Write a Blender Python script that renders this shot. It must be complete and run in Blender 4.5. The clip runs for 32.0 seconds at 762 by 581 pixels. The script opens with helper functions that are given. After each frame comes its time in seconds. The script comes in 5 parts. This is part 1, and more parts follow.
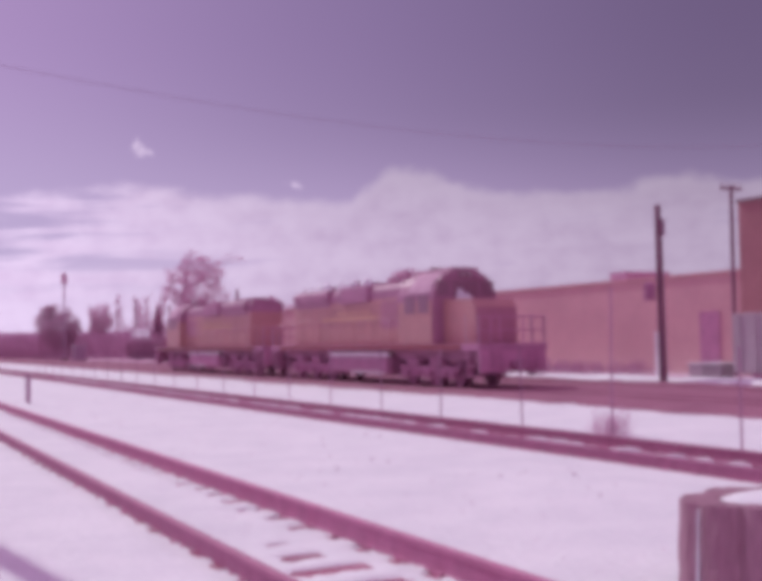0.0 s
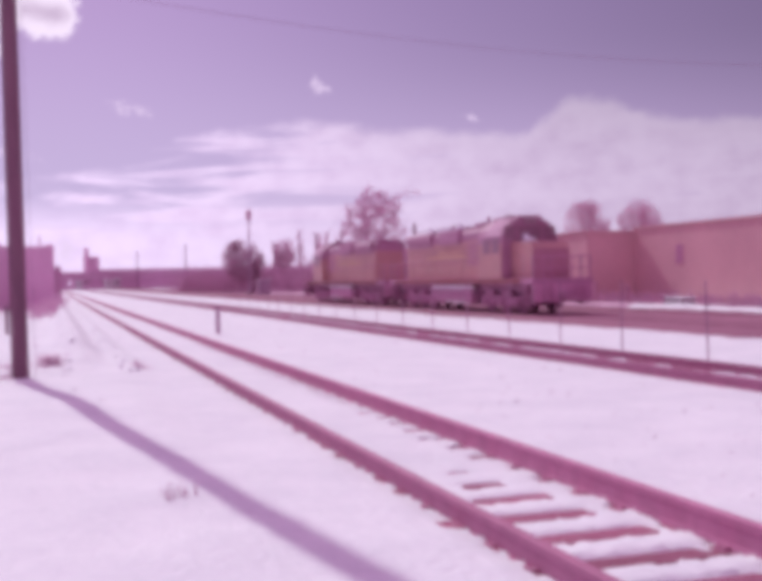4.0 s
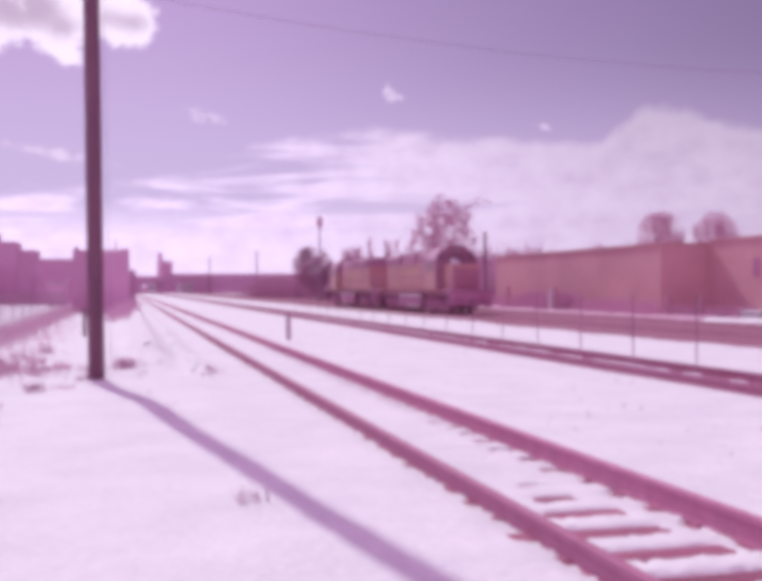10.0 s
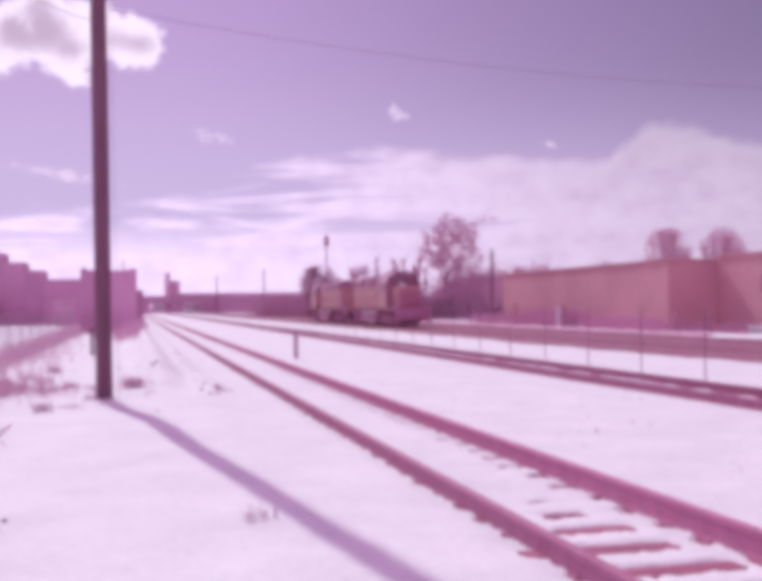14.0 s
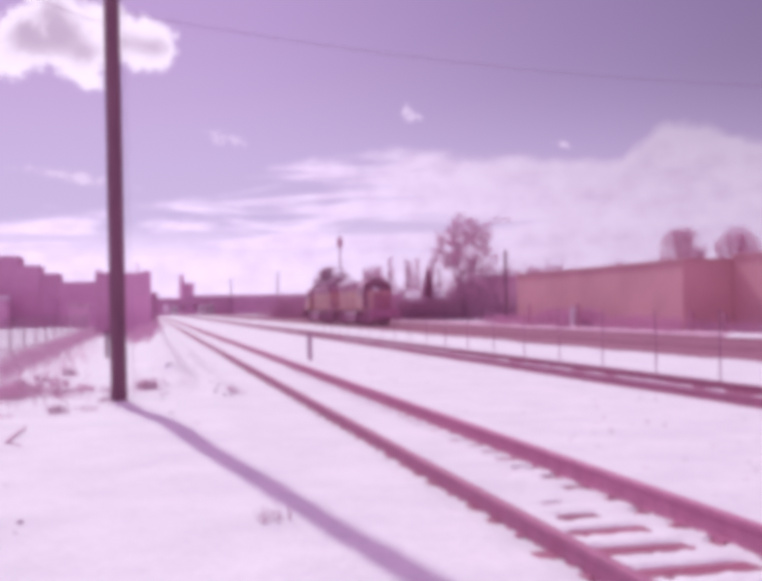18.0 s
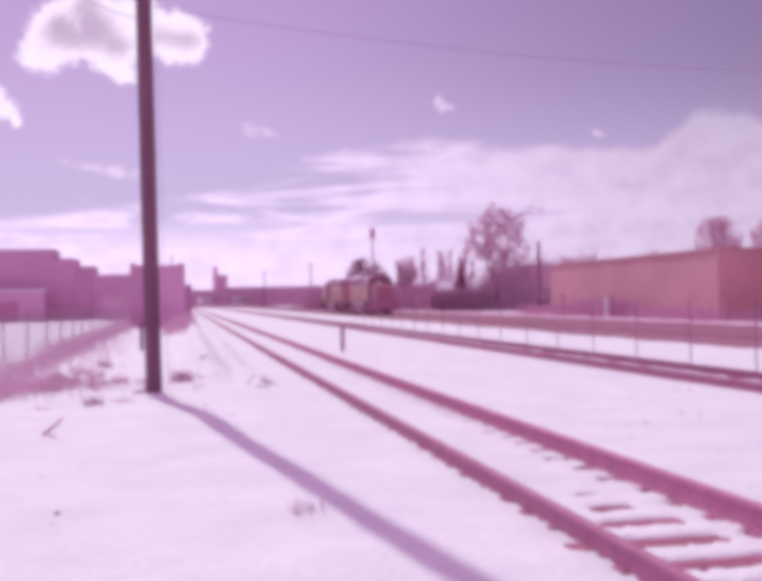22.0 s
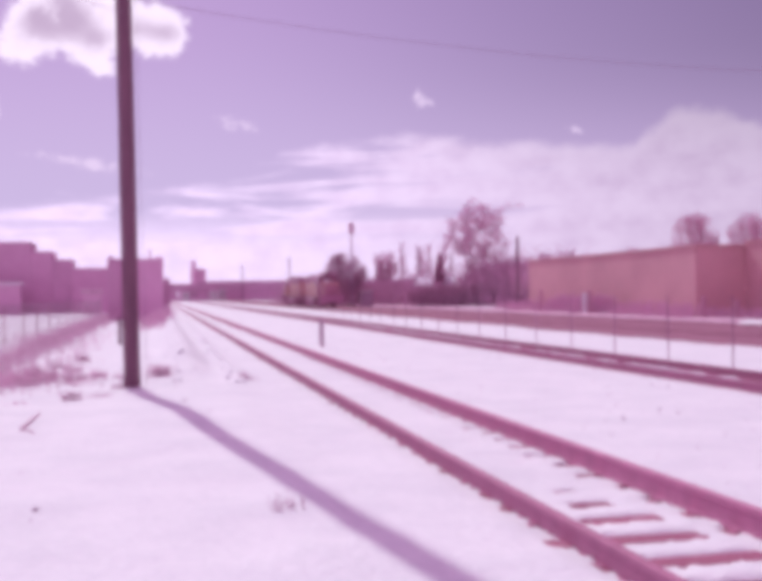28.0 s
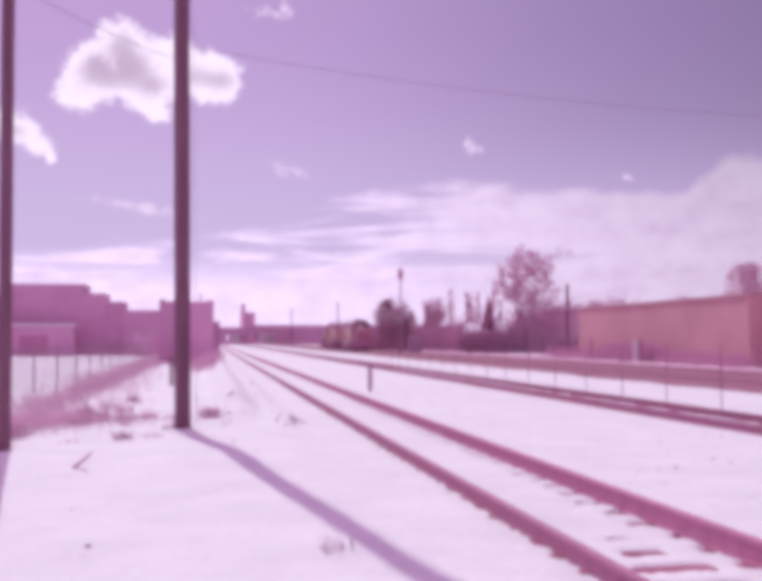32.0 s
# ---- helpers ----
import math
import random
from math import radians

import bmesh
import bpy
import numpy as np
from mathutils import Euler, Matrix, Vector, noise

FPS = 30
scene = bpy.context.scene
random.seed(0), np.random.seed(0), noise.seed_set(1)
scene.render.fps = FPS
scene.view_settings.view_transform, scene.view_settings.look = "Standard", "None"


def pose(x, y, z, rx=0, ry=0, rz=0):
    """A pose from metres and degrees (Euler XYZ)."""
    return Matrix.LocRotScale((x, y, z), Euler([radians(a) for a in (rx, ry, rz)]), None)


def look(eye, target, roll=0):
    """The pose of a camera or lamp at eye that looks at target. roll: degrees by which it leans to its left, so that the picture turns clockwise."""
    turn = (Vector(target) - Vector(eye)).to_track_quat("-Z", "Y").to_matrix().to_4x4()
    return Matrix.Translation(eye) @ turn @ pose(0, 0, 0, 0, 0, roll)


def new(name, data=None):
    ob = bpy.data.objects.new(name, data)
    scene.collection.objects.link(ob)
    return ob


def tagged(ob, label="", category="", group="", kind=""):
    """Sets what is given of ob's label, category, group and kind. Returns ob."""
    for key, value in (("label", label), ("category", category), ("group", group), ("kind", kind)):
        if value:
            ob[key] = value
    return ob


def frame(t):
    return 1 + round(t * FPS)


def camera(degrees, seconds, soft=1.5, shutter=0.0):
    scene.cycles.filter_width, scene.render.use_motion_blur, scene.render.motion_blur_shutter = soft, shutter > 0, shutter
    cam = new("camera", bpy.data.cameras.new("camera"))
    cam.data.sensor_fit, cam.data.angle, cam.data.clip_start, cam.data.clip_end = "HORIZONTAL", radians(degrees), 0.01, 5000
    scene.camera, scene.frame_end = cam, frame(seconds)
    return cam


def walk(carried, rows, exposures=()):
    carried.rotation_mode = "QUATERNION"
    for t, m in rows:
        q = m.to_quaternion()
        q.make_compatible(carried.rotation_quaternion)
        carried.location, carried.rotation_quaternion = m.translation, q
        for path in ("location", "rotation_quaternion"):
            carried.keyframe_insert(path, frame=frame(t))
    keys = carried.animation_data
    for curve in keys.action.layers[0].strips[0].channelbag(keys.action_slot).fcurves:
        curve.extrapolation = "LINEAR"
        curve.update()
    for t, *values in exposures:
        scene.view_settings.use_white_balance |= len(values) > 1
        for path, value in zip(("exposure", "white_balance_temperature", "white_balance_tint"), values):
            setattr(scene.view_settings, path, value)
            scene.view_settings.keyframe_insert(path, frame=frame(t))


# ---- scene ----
PATH = [
    (0.0, 0.069, 0.023, 1.933, -27.03, 2.79, 1.00), (0.5, 0.069, 0.034, 1.937, -26.51, 2.46, 1.90), (1.0, 0.066, 0.038, 1.937, -25.21, -0.46, 1.04),
    (1.5, 0.066, 0.026, 1.940, -22.57, -1.11, 1.43), (2.0, 0.061, 0.010, 1.933, -19.62, -1.72, 2.01), (2.5, 0.055, 0.006, 1.929, -19.40, -1.53, 1.31),
    (3.0, 0.043, 0.001, 1.921, -18.55, -0.88, 1.13), (3.5, 0.035, 0.002, 1.916, -17.18, -0.91, 1.26), (5.5, 0.004, 0.037, 1.918, -19.22, 0.77, -0.03),
    (6.0, -0.018, 0.040, 1.924, -19.24, 0.42, -0.49), (6.5, -0.025, 0.040, 1.917, -18.62, 0.17, -0.55), (7.0, -0.033, 0.036, 1.917, -16.87, 0.32, -0.36),
    (7.5, -0.024, 0.027, 1.925, -15.99, -0.02, -0.29), (8.0, -0.019, 0.022, 1.927, -15.42, -0.13, -0.31), (8.5, -0.023, 0.021, 1.925, -14.86, -0.22, -0.28),
    (9.0, -0.017, 0.015, 1.935, -14.52, -0.13, 0.15), (9.5, -0.017, 0.009, 1.927, -14.01, -0.35, 0.24), (10.0, -0.013, 0.006, 1.927, -13.66, -0.15, 0.19),
    (10.5, -0.011, 0.010, 1.924, -13.73, 0.17, 0.28), (11.0, -0.012, 0.012, 1.918, -13.55, 0.06, 0.34), (11.5, -0.008, 0.006, 1.919, -13.47, 0.00, 0.50),
    (12.0, -0.004, 0.011, 1.921, -13.39, 0.19, 0.50), (12.5, -0.002, 0.009, 1.920, -13.25, 0.37, 0.68), (13.0, -0.018, 0.012, 1.921, -13.35, 0.79, 0.51),
    (13.5, -0.020, 0.007, 1.916, -13.47, 1.01, 0.29), (14.0, -0.014, 0.007, 1.913, -13.27, 0.85, 0.56), (14.5, -0.004, -0.003, 1.916, -12.90, 0.76, 0.80),
    (16.5, 0.008, -0.009, 1.912, -12.47, 0.93, 1.16), (17.0, -0.003, -0.016, 1.921, -12.31, 1.00, 0.92), (17.5, -0.010, -0.013, 1.915, -12.32, 1.07, 0.85),
    (18.0, -0.009, -0.004, 1.913, -12.52, 0.92, 0.80), (18.5, -0.003, -0.003, 1.912, -12.12, 0.81, 0.93), (19.0, -0.001, -0.003, 1.916, -12.07, 0.86, 0.97),
    (19.5, 0.009, 0.003, 1.917, -12.00, 0.85, 1.35), (20.0, 0.016, 0.002, 1.916, -12.00, 0.73, 1.52), (20.5, 0.017, -0.002, 1.917, -11.96, 0.69, 1.58),
    (21.0, 0.020, -0.002, 1.915, -11.66, 0.54, 1.61), (21.5, 0.007, -0.013, 1.920, -11.20, 0.90, 0.42), (22.0, 0.004, -0.019, 1.923, -10.73, 0.46, 1.09),
    (22.5, 0.025, -0.025, 1.913, -9.32, -0.92, 2.74), (23.0, 0.030, -0.020, 1.920, -8.99, -1.53, 3.36), (23.5, 0.011, -0.021, 1.923, -8.94, -1.61, 3.08),
    (24.0, -0.012, -0.024, 1.923, -9.69, -0.65, 0.94), (24.5, -0.014, -0.037, 1.912, -8.05, 0.68, 0.10), (25.0, -0.015, -0.030, 1.920, -8.56, 0.43, 0.38),
    (25.5, -0.008, -0.012, 1.924, -8.88, -0.79, 0.93), (26.0, 0.003, 0.004, 1.936, -11.10, -0.39, 1.32), (26.5, 0.002, 0.010, 1.937, -12.46, 0.06, 0.28),
    (28.5, -0.026, -0.010, 1.944, -11.57, 0.14, 1.06), (29.0, -0.019, -0.010, 1.952, -11.34, -0.84, 1.12), (29.5, -0.020, 0.004, 1.935, -12.12, -1.40, 0.55),
    (30.0, -0.024, 0.001, 1.926, -12.09, 0.19, -0.82), (30.5, -0.042, -0.027, 1.928, -10.36, 1.14, -0.23), (31.0, -0.059, -0.050, 1.917, -9.54, 1.88, -0.94),
    (31.5, -0.070, -0.059, 1.927, -9.36, 1.94, -1.02), (32.0, -0.064, -0.063, 1.912, -9.28, 2.66, 0.07),
]
cam = camera(39.80, 32.0, soft=7.6)
walk(cam, [(t, pose(x, y, z, 90 + pitch, roll, yaw)) for t, x, y, z, yaw, pitch, roll in PATH],
     exposures=[(0.0, -0.05, 6500, 38.5), (1.0, -0.05, 6500, 38.5), (3.0, 0.1, 6500, 38.5), (6.0, 0.12, 6500, 38.5), (10.0, 0.2, 6500, 38.5), (32.0, 0.2, 6500, 38.5)])

# ---- sky and sun ----
SUN_AZ, SUN_EL = -9.40, 42.0          # degrees to the right of the tracks' direction, degrees up


def node(tree, kind, values=()):
    """A node with its inputs (a socket links, anything else is the default)."""
    n = tree.nodes.new(kind)
    for k, v in (values.items() if isinstance(values, dict) else enumerate(values)):
        if v is None:
            continue
        if isinstance(v, bpy.types.NodeSocket):
            tree.links.new(v, n.inputs[k])
        else:
            n.inputs[k].default_value = v
    return n


def calc(tree, op, *args, clamp=False):
    n = node(tree, "ShaderNodeMath", args)
    n.operation, n.use_clamp = op, clamp
    return n.outputs[0]


def blend(tree, fac, a, b, mode="MIX"):
    n = node(tree, "ShaderNodeMixRGB", (fac, a, b))
    n.blend_type = mode
    return n.outputs[0]


def step(tree, v, lo, hi):
    n = node(tree, "ShaderNodeMapRange", (v, lo, hi, 0.0, 1.0))
    n.interpolation_type = "SMOOTHSTEP"
    return n.outputs[0]


def ramp(tree, v, stops):
    n = tree.nodes.new("ShaderNodeValToRGB")
    n.color_ramp.interpolation = "EASE"
    el = n.color_ramp.elements
    while len(el) < len(stops):
        el.new(0.5)
    for e, (p, c) in zip(el, stops):
        e.position = p
        e.color = c if isinstance(c, tuple) else (c, c, c, 1)
    tree.links.new(v, n.inputs[0])
    return n.outputs[0]


def build_world():
    world = bpy.data.worlds.new("winter_sky")
    scene.world = world
    world.use_nodes = True
    w = world.node_tree
    w.nodes.clear()
    sky = node(w, "ShaderNodeTexSky")
    sky.sky_type, sky.sun_disc = "NISHITA", False
    sky.sun_elevation, sky.sun_rotation = radians(SUN_EL), radians(SUN_AZ)
    sky.air_density, sky.dust_density, sky.ozone_density = 1.0, 0.6, 1.5
    way = node(w, "ShaderNodeTexCoord").outputs["Generated"]
    x, y, z = node(w, "ShaderNodeSeparateXYZ", (way,)).outputs
    az = calc(w, "MULTIPLY", calc(w, "ARCTAN2", x, y), 57.2958)
    el = calc(w, "MULTIPLY", calc(w, "ARCSINE", z), 57.2958)
    tinted = blend(w, 0.55, blend(w, 1.0, sky.outputs[0], SKY_TINT, "MULTIPLY"), HIGH_HAZE)
    veil = calc(w, "MULTIPLY", step(w, el, 17.0, 1.0), calc(w, "SUBTRACT", 0.95, calc(w, "MULTIPLY", step(w, az, 2.0, 40.0), 0.5)))
    tinted = blend(w, veil, tinted, LOW_HAZE)
    flat = node(w, "ShaderNodeCombineXYZ", (calc(w, "MULTIPLY", calc(w, "ADD", az, calc(w, "MULTIPLY", el, 1.6)), 0.10), calc(w, "MULTIPLY", calc(w, "SUBTRACT", el, calc(w, "MULTIPLY", az, 0.05)), 1.0), 0.0)).outputs[0]
    puff = node(w, "ShaderNodeCombineXYZ", (calc(w, "MULTIPLY", az, 0.5), calc(w, "MULTIPLY", el, 0.62), 3.0)).outputs[0]
    streak = node(w, "ShaderNodeTexNoise", {"Vector": flat, "Scale": 1.0, "Detail": 6.0, "Roughness": 0.58, "Distortion": 0.6}).outputs[0]
    lump = node(w, "ShaderNodeTexNoise", {"Vector": puff, "Scale": 1.3, "Detail": 6.0, "Roughness": 0.6}).outputs[0]
    fine = node(w, "ShaderNodeTexNoise", {"Vector": puff, "Scale": 4.5, "Detail": 4.0, "Roughness": 0.6}).outputs[0]
    # the bank of cloud over the horizon: its upper edge in degrees against the bearing
    u = calc(w, "DIVIDE", calc(w, "ADD", az, 30.0), 90.0, clamp=True)

    def at(a):
        return (a + 30.0) / 90.0
    edge = calc(w, "MULTIPLY", ramp(w, u, [(at(-30), .52), (at(-4), .52), (at(3), .60), (at(8), .80), (at(14), .86), (at(18), .81), (at(25.3), .77),
                                           (at(26.5), .86), (at(27.6), .935), (at(30.0), .93), (at(31.4), .85), (at(34), .80), (at(40), .80), (at(42.5), .86), (at(48), .80), (at(60), .8)]), 10.0)
    rough_el = calc(w, "ADD", el, calc(w, "MULTIPLY", calc(w, "SUBTRACT", lump, 0.5), 1.1))
    below = calc(w, "SUBTRACT", edge, rough_el)
    bank = step(w, below, -0.25, 0.55)
    # thin, streaky cloud towards the tracks' end, solid cloud to the right of it
    solid = step(w, az, 9.0, 24.0)
    thin = step(w, calc(w, "ADD", streak, calc(w, "MULTIPLY", solid, 0.20)), 0.40, 0.60)
    low = calc(w, "MULTIPLY", step(w, el, 5.2, 2.2), 0.9)
    cover = calc(w, "MULTIPLY", bank, calc(w, "MAXIMUM", thin, low))
    # heaped clouds: bearing, height, half width, half height
    mass = 0.0
    for a, e, ra, re in HEAPS:
        dx = calc(w, "DIVIDE", calc(w, "SUBTRACT", az, a), ra)
        dy = calc(w, "DIVIDE", calc(w, "SUBTRACT", el, e), re)
        r = calc(w, "ADD", calc(w, "MULTIPLY", dx, dx), calc(w, "MULTIPLY", dy, dy))
        mass = calc(w, "ADD", mass, calc(w, "POWER", 2.718, calc(w, "MULTIPLY", r, -1.0)))
    jag = calc(w, "ADD", calc(w, "MULTIPLY", calc(w, "SUBTRACT", lump, 0.5), 1.3), calc(w, "MULTIPLY", calc(w, "SUBTRACT", fine, 0.5), 1.5))
    tiny = node(w, "ShaderNodeTexNoise", {"Vector": puff, "Scale": 13.0, "Detail": 3.0, "Roughness": 0.6}).outputs[0]
    jag = calc(w, "ADD", jag, calc(w, "MULTIPLY", calc(w, "SUBTRACT", tiny, 0.5), 1.0))
    heap = calc(w, "ADD", mass, calc(w, "MULTIPLY", jag, step(w, mass, 0.08, 0.35)))
    alone = step(w, heap, 0.22, 1.05)
    heart = 0.0
    for a, e, ra, re in HEARTS:
        dx = calc(w, "DIVIDE", calc(w, "SUBTRACT", az, a), ra)
        dy = calc(w, "DIVIDE", calc(w, "SUBTRACT", el, e), re)
        r = calc(w, "ADD", calc(w, "MULTIPLY", dx, dx), calc(w, "MULTIPLY", dy, dy))
        heart = calc(w, "ADD", heart, calc(w, "POWER", 2.718, calc(w, "MULTIPLY", r, -1.0)))
    heart = calc(w, "ADD", heart, calc(w, "MULTIPLY", calc(w, "SUBTRACT", calc(w, "ADD", calc(w, "MULTIPLY", lump, 0.5), calc(w, "MULTIPLY", fine, 0.5)), 0.5), 1.1))
    core = calc(w, "MULTIPLY", step(w, heart, -0.1, 1.5), step(w, heap, 0.5, 1.5))
    # wisps: bearing, height, half width, half height
    wisps = -2.0
    for a, e, ra, re in WISPS:
        dx = calc(w, "DIVIDE", calc(w, "SUBTRACT", az, a), ra)
        dy = calc(w, "DIVIDE", calc(w, "ADD", calc(w, "SUBTRACT", el, e), calc(w, "MULTIPLY", calc(w, "SUBTRACT", az, a), 0.15)), re)
        r = calc(w, "SQRT", calc(w, "ADD", calc(w, "MULTIPLY", dx, dx), calc(w, "MULTIPLY", dy, dy)))
        wisps = calc(w, "MAXIMUM", wisps, calc(w, "SUBTRACT", 1.0, r))
    thread = calc(w, "ADD", wisps, calc(w, "MULTIPLY", calc(w, "SUBTRACT", fine, 0.55), 3.0))
    wisp = calc(w, "MULTIPLY", step(w, thread, 0.05, 1.0), step(w, wisps, -0.1, 0.5))
    # greyer hearts, bright fringes
    shade = step(w, calc(w, "ADD", calc(w, "MULTIPLY", lump, 0.6), calc(w, "MULTIPLY", streak, 0.4)), 0.36, 0.74)
    rim = calc(w, "MULTIPLY", step(w, below, 1.3, 0.1), step(w, az, 16.0, 24.0))
    shade = calc(w, "MULTIPLY", shade, calc(w, "SUBTRACT", 1.0, calc(w, "MULTIPLY", rim, 0.8)))
    bank_col = blend(w, shade, CLOUD_BRIGHT, CLOUD_DULL)
    glow = calc(w, "SUBTRACT", 1.30, calc(w, "MULTIPLY", step(w, az, -2.0, 30.0), 0.44))
    bank_col = blend(w, 1.0, bank_col, node(w, "ShaderNodeCombineXYZ", (glow, glow, glow)).outputs[0], "MULTIPLY")
    lone_col = blend(w, core, CLOUD_FRINGE, CLOUD_CORE)
    col = blend(w, calc(w, "MULTIPLY", cover, 0.92), tinted, bank_col)
    # the sky deepens away from the sun's side
    deep = calc(w, "SUBTRACT", 1.0, calc(w, "MULTIPLY", calc(w, "MULTIPLY", step(w, az, 0.0, 32.0), step(w, el, 4.0, 13.0)), 0.30))
    deep = calc(w, "SUBTRACT", deep, calc(w, "MULTIPLY", step(w, az, 24.0, 48.0), 0.20))
    col = blend(w, 1.0, col, node(w, "ShaderNodeCombineXYZ", (deep, deep, deep)).outputs[0], "MULTIPLY")
    # unseen broken cloud higher up and behind, coloured pink to fill the shade
    away = step(w, calc(w, "ABSOLUTE", calc(w, "SUBTRACT", az, 10.0)), 55.0, 80.0)
    high = calc(w, "MULTIPLY", step(w, lump, 0.36, 0.58), calc(w, "MAXIMUM", step(w, el, 24.0, 36.0), calc(w, "MULTIPLY", away, step(w, el, 0.0, 6.0))))
    col = blend(w, calc(w, "MULTIPLY", high, 0.9), col, CLOUD_UNSEEN)
    col = blend(w, calc(w, "MULTIPLY", wisp, 0.8), col, CLOUD_BRIGHT)
    col = blend(w, alone, col, lone_col)
    bg = node(w, "ShaderNodeBackground", (col, SKY_STRENGTH))
    out = w.nodes.new("ShaderNodeOutputWorld")
    w.links.new(bg.outputs[0], out.inputs[0])


HEAPS = [(-4.97, 15.8, 1.0, 1.05), (-4.22, 15.1, 1.1, 0.95), (-3.32, 14.7, 1.1, 0.9), (-6.32, 14.5, 1.05, 0.95), (-6.92, 13.6, 0.95, 1.0), (-7.62, 12.5, 0.6, 0.55), (-6.62, 12.3, 0.6, 0.55),
         (-5.42, 13.5, 1.5, 0.95), (-4.02, 13.5, 1.3, 0.9), (-2.82, 13.3, 1.1, 0.9), (-3.32, 12.4, 0.8, 0.5), (-2.72, 11.8, 0.6, 0.42), (-1.92, 15.4, 0.8, 0.7), (-1.42, 14.1, 1.0, 1.0),
         (-0.22, 14.5, 1.0, 0.8), (0.68, 14.3, 0.95, 0.8), (0.88, 13.4, 0.85, 0.7), (-0.12, 13.2, 0.9, 0.65), (-10.82, 11.3, 1.4, 0.9), (-9.52, 10.6, 0.85, 0.7), (-8.62, 9.95, 0.7, 0.5), (-8.22, 9.4, 0.35, 0.35)]
HEARTS = [(-4.72, 15.2, 0.9, 1.1), (-3.92, 14.3, 1.1, 0.8), (-5.62, 13.6, 1.6, 0.75), (-3.02, 13.3, 0.9, 0.6), (0.58, 13.8, 0.8, 0.6), (-0.82, 13.9, 0.8, 0.6), (-6.02, 14.4, 0.7, 0.6), (-10.22, 10.6, 0.9, 0.5)]
WISPS = [(14.3, 10.3, 0.8, 0.45), (14.0, 10.5, 0.35, 0.7), (3.9, 9.25, 1.3, 0.55), (4.7, 9.0, 1.0, 0.45), (22.5, 8.6, 0.7, 0.3), (3.0, 17.35, 1.4, 0.5), (4.1, 17.6, 0.6, 0.7), (-3.6, 7.0, 4.0, 0.5),
         (-4.9, 2.8, 0.7, 0.5), (0.85, 1.7, 0.9, 1.1), (0.7, 2.2, 0.7, 0.6)]
LOW_HAZE = (4.6, 4.6, 6.3, 1)
HIGH_HAZE = (3.4, 2.4, 3.9, 1)
SKY_TINT = (0.92, 0.62, 0.76, 1)
SKY_STRENGTH = 0.10
CLOUD_BRIGHT, CLOUD_DULL = (6.9, 6.5, 7.7, 1), (5.7, 5.0, 6.4, 1)
CLOUD_FRINGE, CLOUD_CORE = (8.3, 8.3, 8.9, 1), (4.7, 4.1, 5.1, 1)
CLOUD_UNSEEN = (7.3, 4.4, 7.0, 1)
build_world()

sun = new("sun", bpy.data.lights.new("sun", "SUN"))
sun.data.energy, sun.data.angle, sun.data.color = 2.26, radians(0.45), (0.79, 1.0, 0.83)
_a, _e = radians(SUN_AZ), radians(SUN_EL)
sun.matrix_world = look((0, 0, 60), (-math.sin(_a) * math.cos(_e), -math.cos(_a) * math.cos(_e), 60 - math.sin(_e)))


# ---- materials ----
def mat(name, col, col2=None, rough=0.8, scale=3.0, fine=40.0, bump=0.15, metal=0.0, stretch=(1, 1, 1), own=0.15, spec=0.3, sharp=(0.35, 0.65)):
    """Two tones mixed by a broad and a fine noise, with relief; own: how far single pieces differ."""
    m = bpy.data.materials.new(name)
    m.use_nodes = True
    t = m.node_tree
    p = t.nodes["Principled BSDF"]
    col2 = col2 or tuple(c * 0.6 for c in col)
    co = node(t, "ShaderNodeMapping", {"Vector": node(t, "ShaderNodeTexCoord").outputs["Object"], "Scale": stretch}).outputs[0]
    info = node(t, "ShaderNodeObjectInfo").outputs["Random"]
    co = node(t, "ShaderNodeVectorMath", (co, node(t, "ShaderNodeCombineXYZ", (calc(t, "MULTIPLY", info, 37.0), 0.0, 0.0)).outputs[0])).outputs[0]
    a = node(t, "ShaderNodeTexNoise", {"Vector": co, "Scale": scale, "Detail": 5.0, "Roughness": 0.6}).outputs[0]
    b = node(t, "ShaderNodeTexNoise", {"Vector": co, "Scale": fine, "Detail": 3.0, "Roughness": 0.65}).outputs[0]
    mix = step(t, calc(t, "ADD", calc(t, "MULTIPLY", a, 0.65), calc(t, "MULTIPLY", b, 0.35)), *sharp)
    c = blend(t, mix, (*col, 1), (*col2, 1))
    dim = calc(t, "ADD", 1.0 - own, calc(t, "MULTIPLY", info, 2 * own))
    c = blend(t, 1.0, c, node(t, "ShaderNodeCombineXYZ", (dim, dim, dim)).outputs[0], "MULTIPLY")
    t.links.new(c, p.inputs["Base Color"])
    r = calc(t, "ADD", rough - 0.08, calc(t, "MULTIPLY", b, 0.16), clamp=True)
    t.links.new(r, p.inputs["Roughness"])
    p.inputs["Metallic"].default_value = metal
    p.inputs["Specular IOR Level"].default_value = spec
    if bump:
        h = calc(t, "ADD", calc(t, "MULTIPLY", a, 0.6), calc(t, "MULTIPLY", b, 0.4))
        n = node(t, "ShaderNodeBump", {"Strength": min(1.0, bump * 3), "Distance": bump * 0.1, "Height": h}).outputs[0]
        t.links.new(n, p.inputs["Normal"])
    return m


